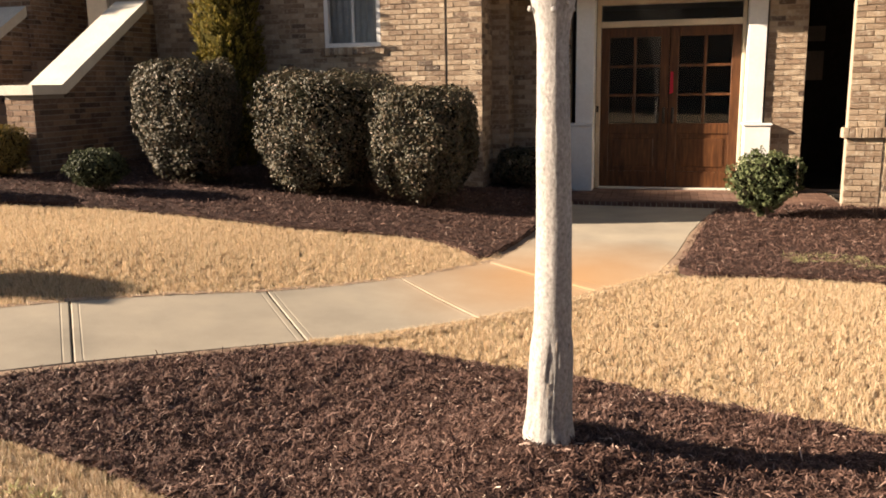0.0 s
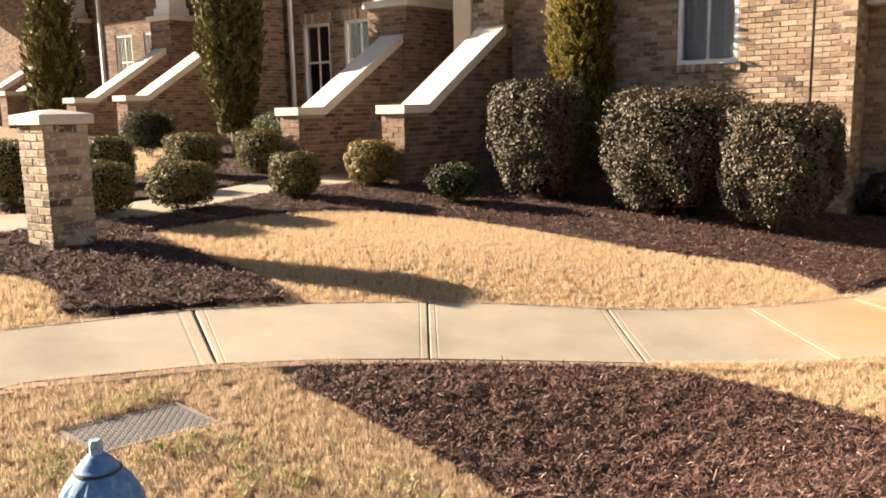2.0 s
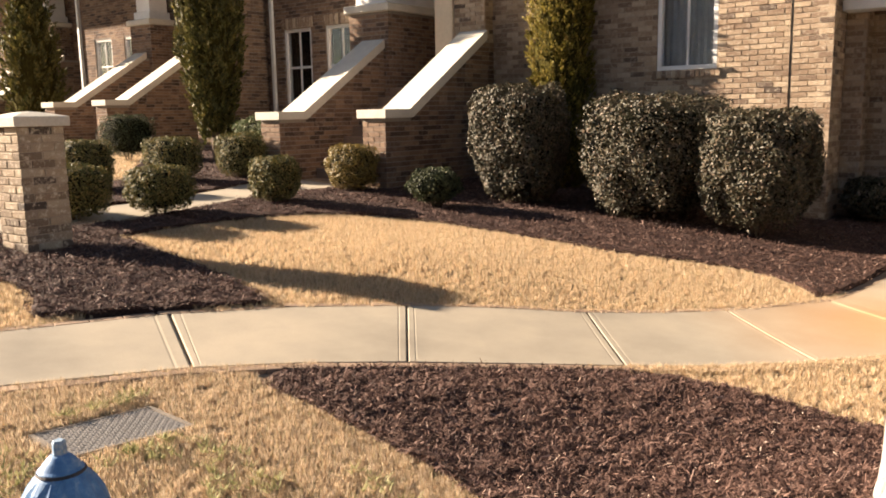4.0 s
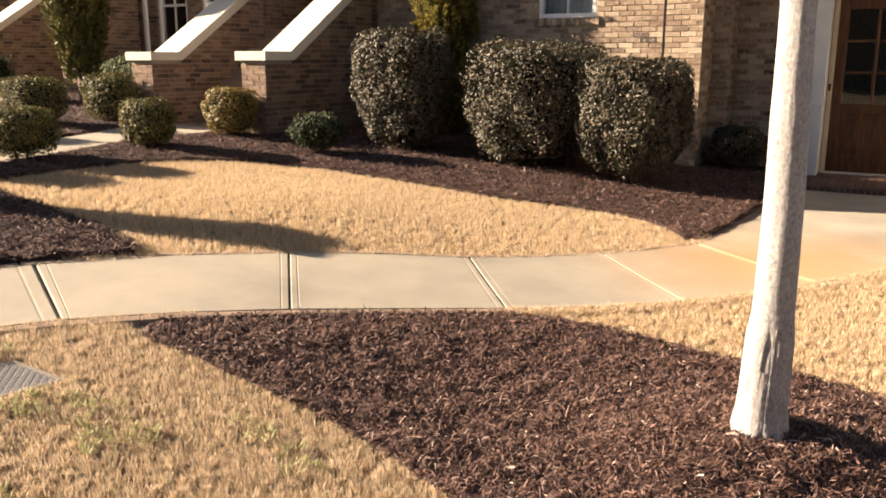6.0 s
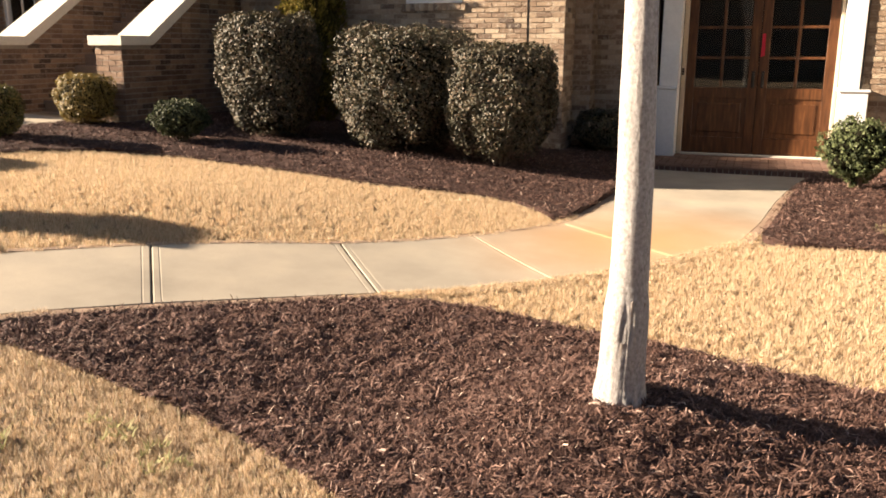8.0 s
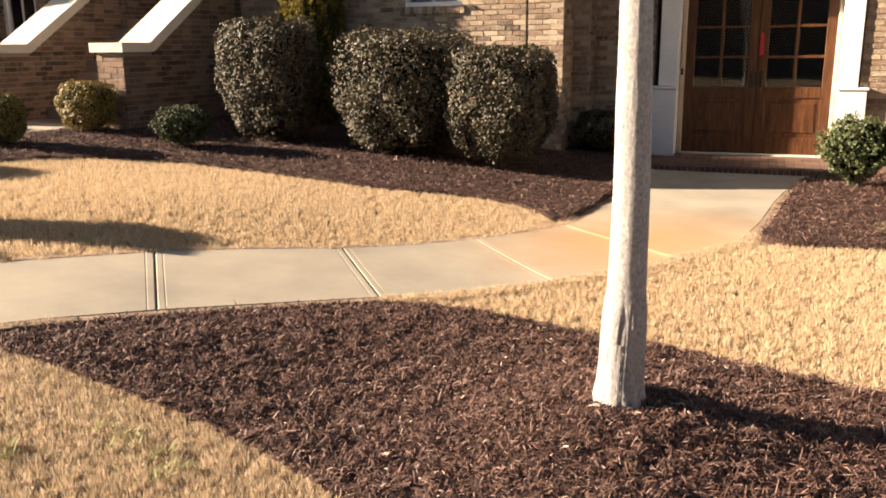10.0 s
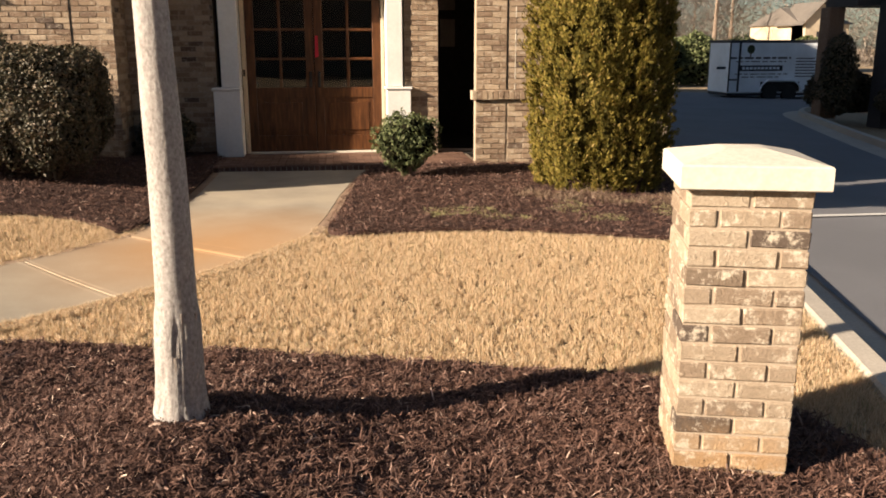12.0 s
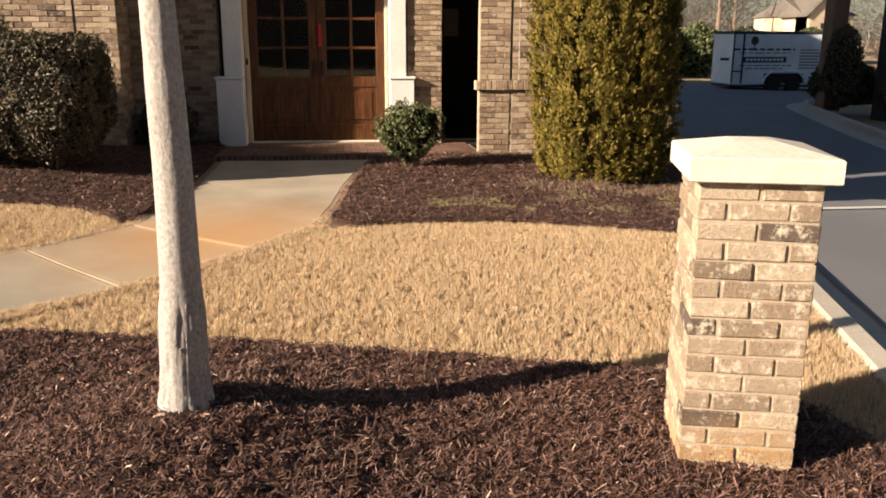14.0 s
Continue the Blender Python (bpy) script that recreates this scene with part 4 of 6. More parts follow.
def build_porch():
    porch = thing("porch_floor", "low brick-paved entry porch in reddish brown", "porch", kind="structure",
                  mesh=Mesh().box(-1.52, 1.98, 10.70, 15.4, -0.1, 0.075), mat=M["mortar"])
    unit = Mesh().bevel_box(-0.0965, 0.0965, -0.0465, 0.0465, 0.0, 0.03, 0.004).data("paver", M["porch"])
    for r in range(16):
        for c in range(18):
            x = -1.52 + 0.1 + c * 0.2032 - (0.1 if r % 2 else 0)
            y = 10.72 + 0.05 + r * 0.0985
            if -1.43 < x < 1.90:
                ob = new("paver", unit)
                ob.parent = porch
                ob.matrix_world = pose(x, y, 0.066 + random.uniform(-0.0015, 0.0015), 0, 0, random.gauss(0, 0.3))
    n = 50
    face = Mesh().bevel_box(-0.031, 0.031, -0.02, 0.03, -0.06, 0.09, 0.004).data("edge_brick", M["porch"])
    for i in range(n):
        ob = new("edge_brick", face)
        ob.parent = porch
        ob.matrix_world = pose(-1.49 + i * 0.0695, 10.70, 0.0)


def build_entry():
    """Panelled double door with glazed upper halves, transom, jambs and two white columns."""
    z0 = 0.12
    top = 2.30
    for k, (x0, x1) in enumerate(((-1.035, -0.122), (-0.112, 0.80))):
        door = thing("door_%d" % (k + 1), "brown stained wooden entry door with six glass panes, closed", "door", kind="structure")
        s = 0.115
        gz0, gz1 = 1.00, top - 0.13
        y = YD + 0.06
        for a, b, c, d in ((x0, x0 + s, z0, top), (x1 - s, x1, z0, top)):
            part("stile", Mesh().bevel_box(a, b, y - 0.025, y + 0.025, c, d, 0.004), M["wood"], door)
        for c, d in ((z0, z0 + 0.22), (0.86, gz0), (gz1, top)):
            part("rail", Mesh().bevel_box(x0 + s, x1 - s, y - 0.024, y + 0.024, c, d, 0.004), M["wood"], door)
        p = Mesh().bevel_box(x0 + s - 0.005, x1 - s + 0.005, y - 0.006, y + 0.012, z0 + 0.21, 0.87, 0.002)
        p.bevel_box(x0 + s + 0.06, x1 - s - 0.06, y - 0.020, y, z0 + 0.28, 0.80, 0.012)
        part("panel", p, M["wood"], door, "raised wooden panel")
        xm = (x0 + x1) / 2
        part("glazing_bar", Mesh().bevel_box(xm - 0.02, xm + 0.02, y - 0.018, y + 0.018, gz0, gz1, 0.005), M["wood"], door)
        for r in (1, 2):
            zz = gz0 + (gz1 - gz0) * r / 3
            for a, b in ((x0 + s, xm - 0.02), (xm + 0.02, x1 - s)):
                part("glazing_bar", Mesh().bevel_box(a, b, y - 0.017, y + 0.017, zz - 0.018, zz + 0.018, 0.005), M["wood"], door)
        for c in range(2):
            for r in range(3):
                a, b = ((x0 + s, xm - 0.02), (xm + 0.02, x1 - s))[c]
                g0, g1 = gz0 + (gz1 - gz0) * r / 3, gz0 + (gz1 - gz0) * (r + 1) / 3
                ob = part("pane", Mesh().box(a, b, y - 0.004, y + 0.004, g0 + (0.018 if r else 0), g1 - (0.018 if r < 2 else 0)), M["glass"], door)
                ob.visible_shadow = False
        hx = x1 - 0.055 if k == 0 else x0 + 0.055
        part("handle", Mesh().bevel_box(hx - 0.02, hx + 0.02, y - 0.045, y - 0.02, 1.0, 1.22, 0.006).tube([(hx, y - 0.05, 1.02), (hx, y - 0.085, 1.05), (hx, y - 0.085, 1.16), (hx, y - 0.05, 1.20)], [0.008] * 4, 8),
             M["bronze"], door, "dark bronze door handle")
    thing("ribbon", "narrow red ribbon hanging on the door stile", "ribbon",
          mesh=Mesh().add([(-0.105, YD + 0.018, 1.40), (-0.055, YD + 0.016, 1.42), (-0.062, YD + 0.022, 1.70), (-0.098, YD + 0.022, 1.70),
                           (-0.105, YD + 0.028, 1.40), (-0.055, YD + 0.026, 1.42), (-0.062, YD + 0.032, 1.70), (-0.098, YD + 0.032, 1.70)],
                          [(0, 1, 2, 3), (7, 6, 5, 4), (0, 4, 5, 1), (1, 5, 6, 2), (2, 6, 7, 3), (3, 7, 4, 0)]), mat=M["red"])
    fr = thing("door_frame", "cream painted door frame with a glazed transom", "door frame", kind="structure")
    for a, b in ((-1.095, -1.04), (0.805, 0.85)):
        part("jamb", Mesh().bevel_box(a, b, YD - 0.01, YD + 0.16, 0.1, 2.75, 0.006), M["cream"], fr)
    part("transom_bar", Mesh().bevel_box(-1.04, 0.805, YD - 0.01, YD + 0.14, top + 0.005, top + 0.085, 0.008), M["cream"], fr)
    part("head", Mesh().bevel_box(-1.04, 0.805, YD - 0.01, YD + 0.14, 2.60, 2.75, 0.008), M["cream"], fr)
    part("threshold", Mesh().bevel_box(-1.04, 0.805, YD - 0.04, YD + 0.14, 0.09, 0.118, 0.006), M["stone"], fr, "worn pale threshold")
    ob = part("transom_pane", Mesh().box(-1.04, 0.805, YD + 0.05, YD + 0.06, top + 0.085, 2.60), M["glass"], fr)
    ob.visible_shadow = False
    # hall surfaces painted near-black in place of interior shade
    thing("hall", "entrance hall behind the glazed doors, painted near-black as shade", "room", kind="structure",
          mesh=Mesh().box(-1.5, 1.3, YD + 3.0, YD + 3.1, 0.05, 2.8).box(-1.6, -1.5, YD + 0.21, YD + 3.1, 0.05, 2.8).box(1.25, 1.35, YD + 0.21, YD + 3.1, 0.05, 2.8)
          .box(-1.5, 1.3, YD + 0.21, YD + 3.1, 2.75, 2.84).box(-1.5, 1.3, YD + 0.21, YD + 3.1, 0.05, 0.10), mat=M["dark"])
    for x0, x1, px0, px1, inner in ((-1.345, -1.10, -1.455, -1.10, 1), (0.855, 1.08, 0.855, 1.185, -1)):
        col = thing("porch_column", "white painted square porch column on a wider pedestal", "column", group="columns of the entry")
        y0, y1 = YD - 0.34, YD - 0.015
        part("shaft", Mesh().bevel_box(x0, x1, y0 + 0.04, y1, 1.02, 2.73, 0.008), M["white"], col)
        part("pedestal", Mesh().bevel_box(px0, px1, y0, y1, 0.095, 0.98, 0.008), M["white"], col)
        part("moulding", Mesh().bevel_box(px0 - 0.02, px1 + (0.02 if inner < 0 else 0), y0 - 0.02, y1, 0.982, 1.018, 0.008), M["white"], col)
    thing("doorbell", "small dark doorbell on the door jamb", "doorbell", mesh=Mesh().bevel_box(-1.085, -1.055, YD - 0.026, YD - 0.011, 1.16, 1.25, 0.004), mat=M["bronze"])
    # dark glazed side entry; its room is painted near-black for unlit depth
    se_ = thing("side_entry", "dark bronze glazed side entry with a low sill", "glazed entry", kind="structure")
    part("sill", Mesh().bevel_box(1.57, 2.3, YD - 0.06, YD + 0.04, 0.09, 0.125, 0.006), M["edging"], se_)
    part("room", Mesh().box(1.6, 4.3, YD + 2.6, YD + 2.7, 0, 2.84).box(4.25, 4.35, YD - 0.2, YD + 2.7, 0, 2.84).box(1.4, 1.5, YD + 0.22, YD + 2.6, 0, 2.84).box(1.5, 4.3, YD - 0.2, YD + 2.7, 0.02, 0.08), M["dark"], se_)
    part("far_panel", Mesh().box(1.92, 2.20, YD + 2.56, YD + 2.59, 2.15, 2.38).box(1.95, 2.2, YD + 2.57, YD + 2.59, 1.55, 2.0), M["plastic_grey"], se_, "grey panel inside")


def build_stair(x0, x1, y, zb, label, run=1.85, rise=1.14, wall_w=0.40, low=1.0):
    """An outdoor stair between two brick cheek walls with sloping stone copings. x0, x1: outer sides of the walls."""
    st = thing("stair", label, "outdoor stair", group="front stairs")
    top_flat = zb + low
    for a in (x0, x1 - wall_w):
        b = a + wall_w
        yf, ys, ye = y, y + 0.50, y + 0.50 + run
        vs = []
        for x in (a + 0.006, b - 0.006):
            vs += [(x, yf + 0.006, zb - 0.4), (x, ye + 0.5, zb - 0.4), (x, ye + 0.5, top_flat + rise), (x, ye, top_flat + rise), (x, ys, top_flat), (x, yf + 0.006, top_flat)]
        m = Mesh().add(vs, [(0, 1, 2, 3, 4, 5), (11, 10, 9, 8, 7, 6)] + [(i, (i + 1) % 6, 6 + (i + 1) % 6, 6 + i) for i in range(6)])
        cheek = part("cheek_wall", m, M["mortar_grey"], st, "shaded brick cheek wall")
        # bricks on the front and on both sides
        bricks = Mesh()
        rows = int((low + rise + 0.3) / COURSE)
        for r in range(rows):
            h0 = zb - 0.3 + r * COURSE
            h1 = h0 + COURSE - 0.010
            lim = ye + 0.5
            if h1 > top_flat:
                start = ys + (h1 - top_flat) / rise * run + 0.02
            else:
                start = yf
                for c in range(-1, 3):
                    p, q = a + c * STRETCH + (0.1 if r % 2 else 0), a + (c + 1) * STRETCH - 0.01 + (0.1 if r % 2 else 0)
                    p, q = max(p, a), min(q, b)
                    if q - p > 0.02:
                        o = random.uniform(-0.003, 0.003)
                        bricks.add([(p, yf + o, h0), (q, yf + o, h0), (q, yf + o, h1), (p, yf + o, h1), (p, yf + 0.03, h0), (q, yf + 0.03, h0), (q, yf + 0.03, h1), (p, yf + 0.03, h1)],
                                   [(0, 1, 2, 3), (0, 4, 5, 1), (1, 5, 6, 2), (2, 6, 7, 3), (3, 7, 4, 0)])
            for x, sgn in ((a, -1), (b, 1)):
                u = start - (0.1 if r % 2 else 0)
                while u < lim:
                    p, q = max(u, start), min(u + STRETCH - 0.01, lim)
                    u += STRETCH
                    if q - p > 0.03:
                        xo = x + sgn * random.uniform(-0.003, 0.003)
                        xi = x - sgn * 0.03
                        bricks.add([(xo, p, h0), (xo, q, h0), (xo, q, h1), (xo, p, h1), (xi, p, h0), (xi, q, h0), (xi, q, h1), (xi, p, h1)],
                                   [(0, 1, 2, 3), (0, 4, 5, 1), (1, 5, 6, 2), (2, 6, 7, 3), (3, 7, 4, 0)])
        ob = part("brickwork", bricks, M["brick_red"], cheek)
        ob["kind"] = "stuff"
        # stone coping: level at the foot, then sloping up
        o = 0.055
        th = 0.115
        vs = []
        for x in (a - o, b + o):
            vs += [(x, yf - o, top_flat), (x, ys + 0.02, top_flat), (x, ye, top_flat + rise), (x, ye, top_flat + rise + th * 1.25), (x, ys - 0.04, top_flat + th), (x, yf - o, top_flat + th)]
        cap = Mesh().add(vs, [(0, 1, 4, 5), (1, 2, 3, 4), (11, 10, 7, 6), (10, 9, 8, 7)] + [(i, (i + 1) % 6, 6 + (i + 1) % 6, 6 + i) for i in range(6)])
        part("coping", cap, M["stone"], cheek, "white cast-stone coping")
    n = 10
    for i in range(n):
        part("tread", Mesh().bevel_box(x0 + wall_w, x1 - wall_w, y + 0.50 + i * 0.21, y + 0.50 + (i + 1) * 0.21 + 0.03, zb - 0.3, zb - 0.10 + (i + 1) * 0.155, 0.008), M["edging"], st)
    return st


def porch_block(x0, x1, y0, y1, z0, z1, label):
    """A brick block at the head of a stair that carries a stone slab and a white column."""
    pr = thing("porch_block", label, "porch block", "porch blocks")
    part("core", Mesh().box(x0 + 0.006, x1 - 0.006, y0 + 0.006, y1, z0, z1), M["mortar_grey"], pr)
    bricks = Mesh()
    for r in range(int((z1 - z0) / COURSE)):
        h0, h1 = z0 + r * COURSE, z0 + (r + 1) * COURSE - 0.01
        for a, b, side in ((x0, x1, 0), (y0, y1, 1)):
            u = a - (STRETCH / 2 if (r + side) % 2 else 0)
            while u < b:
                p, q = max(u, a), min(u + STRETCH - 0.01, b)
                u += STRETCH
                if q - p > 0.03:
                    o = random.uniform(-0.003, 0.003)
                    if side:
                        bricks.add([(x1 + o, p, h0), (x1 + o, q, h0), (x1 + o, q, h1), (x1 + o, p, h1)], [(0, 1, 2, 3)])
                    else:
                        bricks.add([(p, y0 + o, h0), (q, y0 + o, h0), (q, y0 + o, h1), (p, y0 + o, h1)], [(0, 1, 2, 3)])
    part("brickwork", bricks, M["brick_red"], pr)["kind"] = "stuff"
    part("slab", Mesh().bevel_box(x0 - 0.07, x1 + 0.07, y0 - 0.07, y1 - 0.01, z1, z1 + 0.13, 0.015), M["stone"], pr, "white cast-stone slab")
    c = part("column", Mesh().bevel_box(x0 + 0.16, x1 - 0.12, y0 + 0.10, y1 - 0.1, z1 + 0.13, z1 + 2.4, 0.012), M["white"], pr, "white painted square column")
    part("plinth", Mesh().bevel_box(x0 + 0.11, x1 - 0.07, y0 + 0.05, y1 - 0.06, z1 + 0.131, z1 + 0.32, 0.012), M["white"], c)


def build_left_houses():
    z1 = 0.58
    build_stair(-9.84, -7.39, 8.4, z1, "brick stair with white stone copings rising to a porch", 1.85, 1.14, low=0.96)
    # porch wall at the head of the stair
    porch_block(-10.2, -9.33, 10.78, 12.4, 0.2, 3.28, "tall brick porch block with a white stone slab and column")
    brick_wall("wall_porch_right", "sunlit brick strip beside the neighbouring porch", -7.97, 10.78, 0, 0.57, 0.2, 6.0)
    thing("porch_trim", "tall white painted porch trim board", "trim", kind="structure", mesh=Mesh().bevel_box(-8.33, -7.98, 10.74, 11.0, 1.6, 6.0, 0.01), mat=M["cream"])
    w = brick_wall("wall_left", "brick front of the neighbouring house with tall windows", -14.6, 11.8, 0, 5.1, 0.2, 6.0,
                   holes=[(1.66, 2.42, 1.80, 3.30), (2.82, 3.60, 1.80, 3.30)], face="brick_red", joint="mortar_grey")
    sash_window("window_2", "tall white-framed window with dark glass", -12.94, -12.18, 11.84, 1.80, 3.30, 2, 2)
    sash_window("window_3", "tall white-framed window reflecting the sky", -11.78, -11.0, 11.84, 1.80, 3.30, 2, 2)
    rowlock(w, 1.60, 2.48, 3.30, 3.50, 0.02)
    rowlock(w, 2.76, 3.66, 3.30, 3.50, 0.02)
    thing("downspout", "white metal downspout on the brick wall", "downspout", mesh=Mesh().bevel_box(-13.28, -13.20, 11.72, 11.79, 0.5, 6.0, 0.01), mat=M["white"])
    # bay added behind the conifer so that its shadow falls on wall_left
    brick_wall("wall_bay", "brick front of a narrow bay added to shade the wall", -14.3, 10.6, 0, 0.85, 0.3, 6.0, face="brick_red", joint="mortar_grey")
    brick_wall("wall_bay_side", "brick side of a narrow bay added to shade the wall", -13.45, 10.6, 90, 1.2, 0.3, 6.0, face="brick_red", joint="mortar_grey")
    z2 = 0.93
    build_stair(-18.7, -16.23, 9.8, z2, "farther brick stair with white stone copings", 1.9, 1.16, low=0.96)
    w = brick_wall("wall_far", "brick front of a farther town house", -22.4, 13.0, 0, 8.2, 0.4, 6.5, holes=[(0.6, 1.4, 2.3, 3.75), (2.0, 2.75, 2.3, 3.75)], face="brick_red", joint="mortar_grey")
    sash_window("window_4", "white-framed window with a drawn blind", -21.8, -21.0, 13.04, 2.30, 3.75, 2, 2)
    sash_window("window_5", "white-framed window", -20.4, -19.65, 13.04, 2.30, 3.75, 2, 2)
    porch_block(-19.0, -18.17, 12.3, 13.0, 0.4, 3.86, "brick porch block of the farther house with a white stone top")
    porch_block(-25.9, -25.0, 13.5, 14.2, 0.6, 4.42, "brick porch block of a town house, weathered, white stone top")
    thing("downspout", "white metal downspout at the corner of the brick wall", "downspout", mesh=Mesh().bevel_box(-22.52, -22.42, 12.93, 13.02, 0.8, 6.3, 0.01), mat=M["white"])
    build_stair(-26.5, -24.2, 11.0, 1.25, "third brick stair in the row, white stone copings", 1.9, 1.16, low=0.96)
    brick_wall("wall_farthest", "brick front of the farthest town house", -36.0, 14.22, 0, 13.5, 0.6, 6.8, face="brick_red", joint="mortar_grey")
    thing("roof_left", "long grey shingle roof of the town houses", "roof", kind="structure",
          mesh=Mesh().add([(-36.2, 10.6, 6.9), (-7.6, 10.6, 6.9), (-7.6, 21, 6.9), (-36.2, 21, 6.9), (-35, 16, 9.6), (-8.5, 16, 9.6)],
                          [(0, 1, 5, 4), (1, 2, 5), (2, 3, 4, 5), (3, 0, 4), (0, 3, 2, 1)]), mat=M["shingle"])


# ---------------------------------------------------------------- plants
def leaf_cloud(pts, nrm, size, spread=0.7, slim=0.5, fold=0.25):
    """Folded leaves, two triangles each pair sharing an edge, as one array of corners."""
    k = len(pts)
    d = nrm + np.random.normal(0, spread, (k, 3))
    d /= np.linalg.norm(d, axis=1)[:, None]
    t = np.cross(d, np.random.normal(0, 1, (k, 3)))
    t /= np.linalg.norm(t, axis=1)[:, None] + 1e-9
    s = np.cross(d, t)
    L = (size * np.random.uniform(0.6, 1.3, k))[:, None]
    a, b = pts - t * L * 0.5, pts + t * L * 0.5
    c, e = pts + s * L * slim * 0.5 + d * L * fold * 0.5, pts - s * L * slim * 0.5 + d * L * fold * 0.5
    return np.stack([a, c, b, e], 1)


def leaf_mesh(name, quads, mat):
    k = len(quads)
    me = bpy.data.meshes.new(name)
    me.vertices.add(k * 4)
    me.vertices.foreach_set("co", quads.astype(np.float32).ravel())
    base = (np.arange(k) * 4)[:, None]
    idx = np.concatenate([base + [0, 1, 2], base + [0, 2, 3]], 1).astype(np.int32).ravel()
    me.loops.add(k * 6)
    me.loops.foreach_set("vertex_index", idx)
    me.polygons.add(k * 2)
    me.polygons.foreach_set("loop_start", np.arange(0, k * 6, 3, dtype=np.int32))
    me.update(calc_edges=True)
    me.materials.append(mat)
    return me


def blob_points(k, half, power, seed, lump=0.10, lumps=2.2, depth=0.16, foot=0.0):
    """Points near the skin of a clipped, lumpy box or ball, with the way out at each."""
    rs = np.random.RandomState(seed)
    d = rs.normal(0, 1, (k, 3))
    d /= np.linalg.norm(d, axis=1)[:, None]
    plan = min(power, 3.0)
    flat = (np.abs(d[:, :2]) ** plan).sum(1) ** (1 / plan)
    r = 1 / (flat ** power + np.abs(d[:, 2]) ** power) ** (1 / power)
    p = d * r[:, None]
    grad = np.sign(p) * np.abs(p) ** (power - 1)
    grad[:, :2] = np.sign(p[:, :2]) * np.abs(p[:, :2]) ** (plan - 1) * ((flat * r) ** (power - plan))[:, None]
    wob = np.array([noise.noise(Vector(q) * lumps + Vector((seed * 3.1, 0, 0))) for q in p])
    wob += 0.5 * np.array([noise.noise(Vector(q) * lumps * 2.7 + Vector((0, seed * 1.7, 0))) for q in p])
    shell = 1 + lump * wob - depth * rs.rand(k) ** 1.6 + 0.03 * rs.rand(k)
    n = grad / np.array(half)
    n /= np.linalg.norm(n, axis=1)[:, None]
    p = p * shell[:, None]
    p[:, :2] *= (1 - foot * np.clip(-p[:, 2], 0, 1) ** 1.5)[:, None]
    return p * np.array(half), n


def core_mesh(half, power, seed, shrink=0.82, lump=0.10):
    m = Mesh()
    bm = bmesh.new()
    bmesh.ops.create_icosphere(bm, subdivisions=4, radius=1)
    vs = []
    for v in bm.verts:
        d = v.co.normalized()
        plan = min(power, 3.0)
        flat = (abs(d.x) ** plan + abs(d.y) ** plan) ** (1 / plan)
        r = 1 / (flat ** power + abs(d.z) ** power) ** (1 / power)
        w = noise.noise(d * r * 2.2 + Vector((seed * 3.1, 0, 0)))
        vs.append([d[i] * r * (shrink + lump * w) * half[i] for i in range(3)])
    m.add(vs, [[v.index for v in f.verts] for f in bm.faces])
    bm.free()
    return m


def shrub(name, label, category, x, y, zb, half, power, leaf, count, size, seed, group="", stems=6, lift=0.12, turn=0.0, lump=0.10, spread=0.7, foot=0.12):
    """A clipped shrub: bare stems at the foot, an inside painted dark as leaf shade and a skin of single leaves."""
    ob = thing(name, label, category, group)
    ob.matrix_world = pose(x, y, zb, 0, 0, turn)
    cz = half[2] + lift
    p, n = blob_points(count, half, power, seed, lump, foot=foot)
    # the underside is thin and open
    keep = (p[:, 2] > -half[2] * 0.8) | (np.random.rand(count) < 0.45)
    if power > 5.0:
        hem = np.array([noise.noise(Vector((math.atan2(b, a) * 2.6, c, seed))) for a, b, c in p])
        keep &= (p[:, 2] > -half[2] * (0.93 + 0.45 * hem)) | (np.random.rand(count) < 0.12)
    q = leaf_cloud(p[keep] + [0, 0, cz], n[keep], size, spread)
    part("crown", leaf_mesh("crown", q, M[leaf]), None, ob)
    # hull under the leaves, coloured as the shade within the bush
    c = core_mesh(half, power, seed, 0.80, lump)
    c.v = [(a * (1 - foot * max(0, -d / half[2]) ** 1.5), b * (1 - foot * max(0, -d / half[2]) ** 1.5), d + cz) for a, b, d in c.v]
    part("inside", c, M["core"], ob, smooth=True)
    rs = random.Random(seed)
    for i in range(stems):
        a = rs.uniform(0, 6.28)
        r = rs.uniform(0.2, 0.7)
        part("stem", Mesh().tube([(0.04 * math.cos(a), 0.04 * math.sin(a), -0.05), (r * 0.4 * half[0] * math.cos(a), r * 0.4 * half[1] * math.sin(a), lift + 0.1),
                                  (r * half[0] * math.cos(a), r * half[1] * math.sin(a), cz)], [0.014, 0.011, 0.006], 6), M["twig"], ob)
    return ob


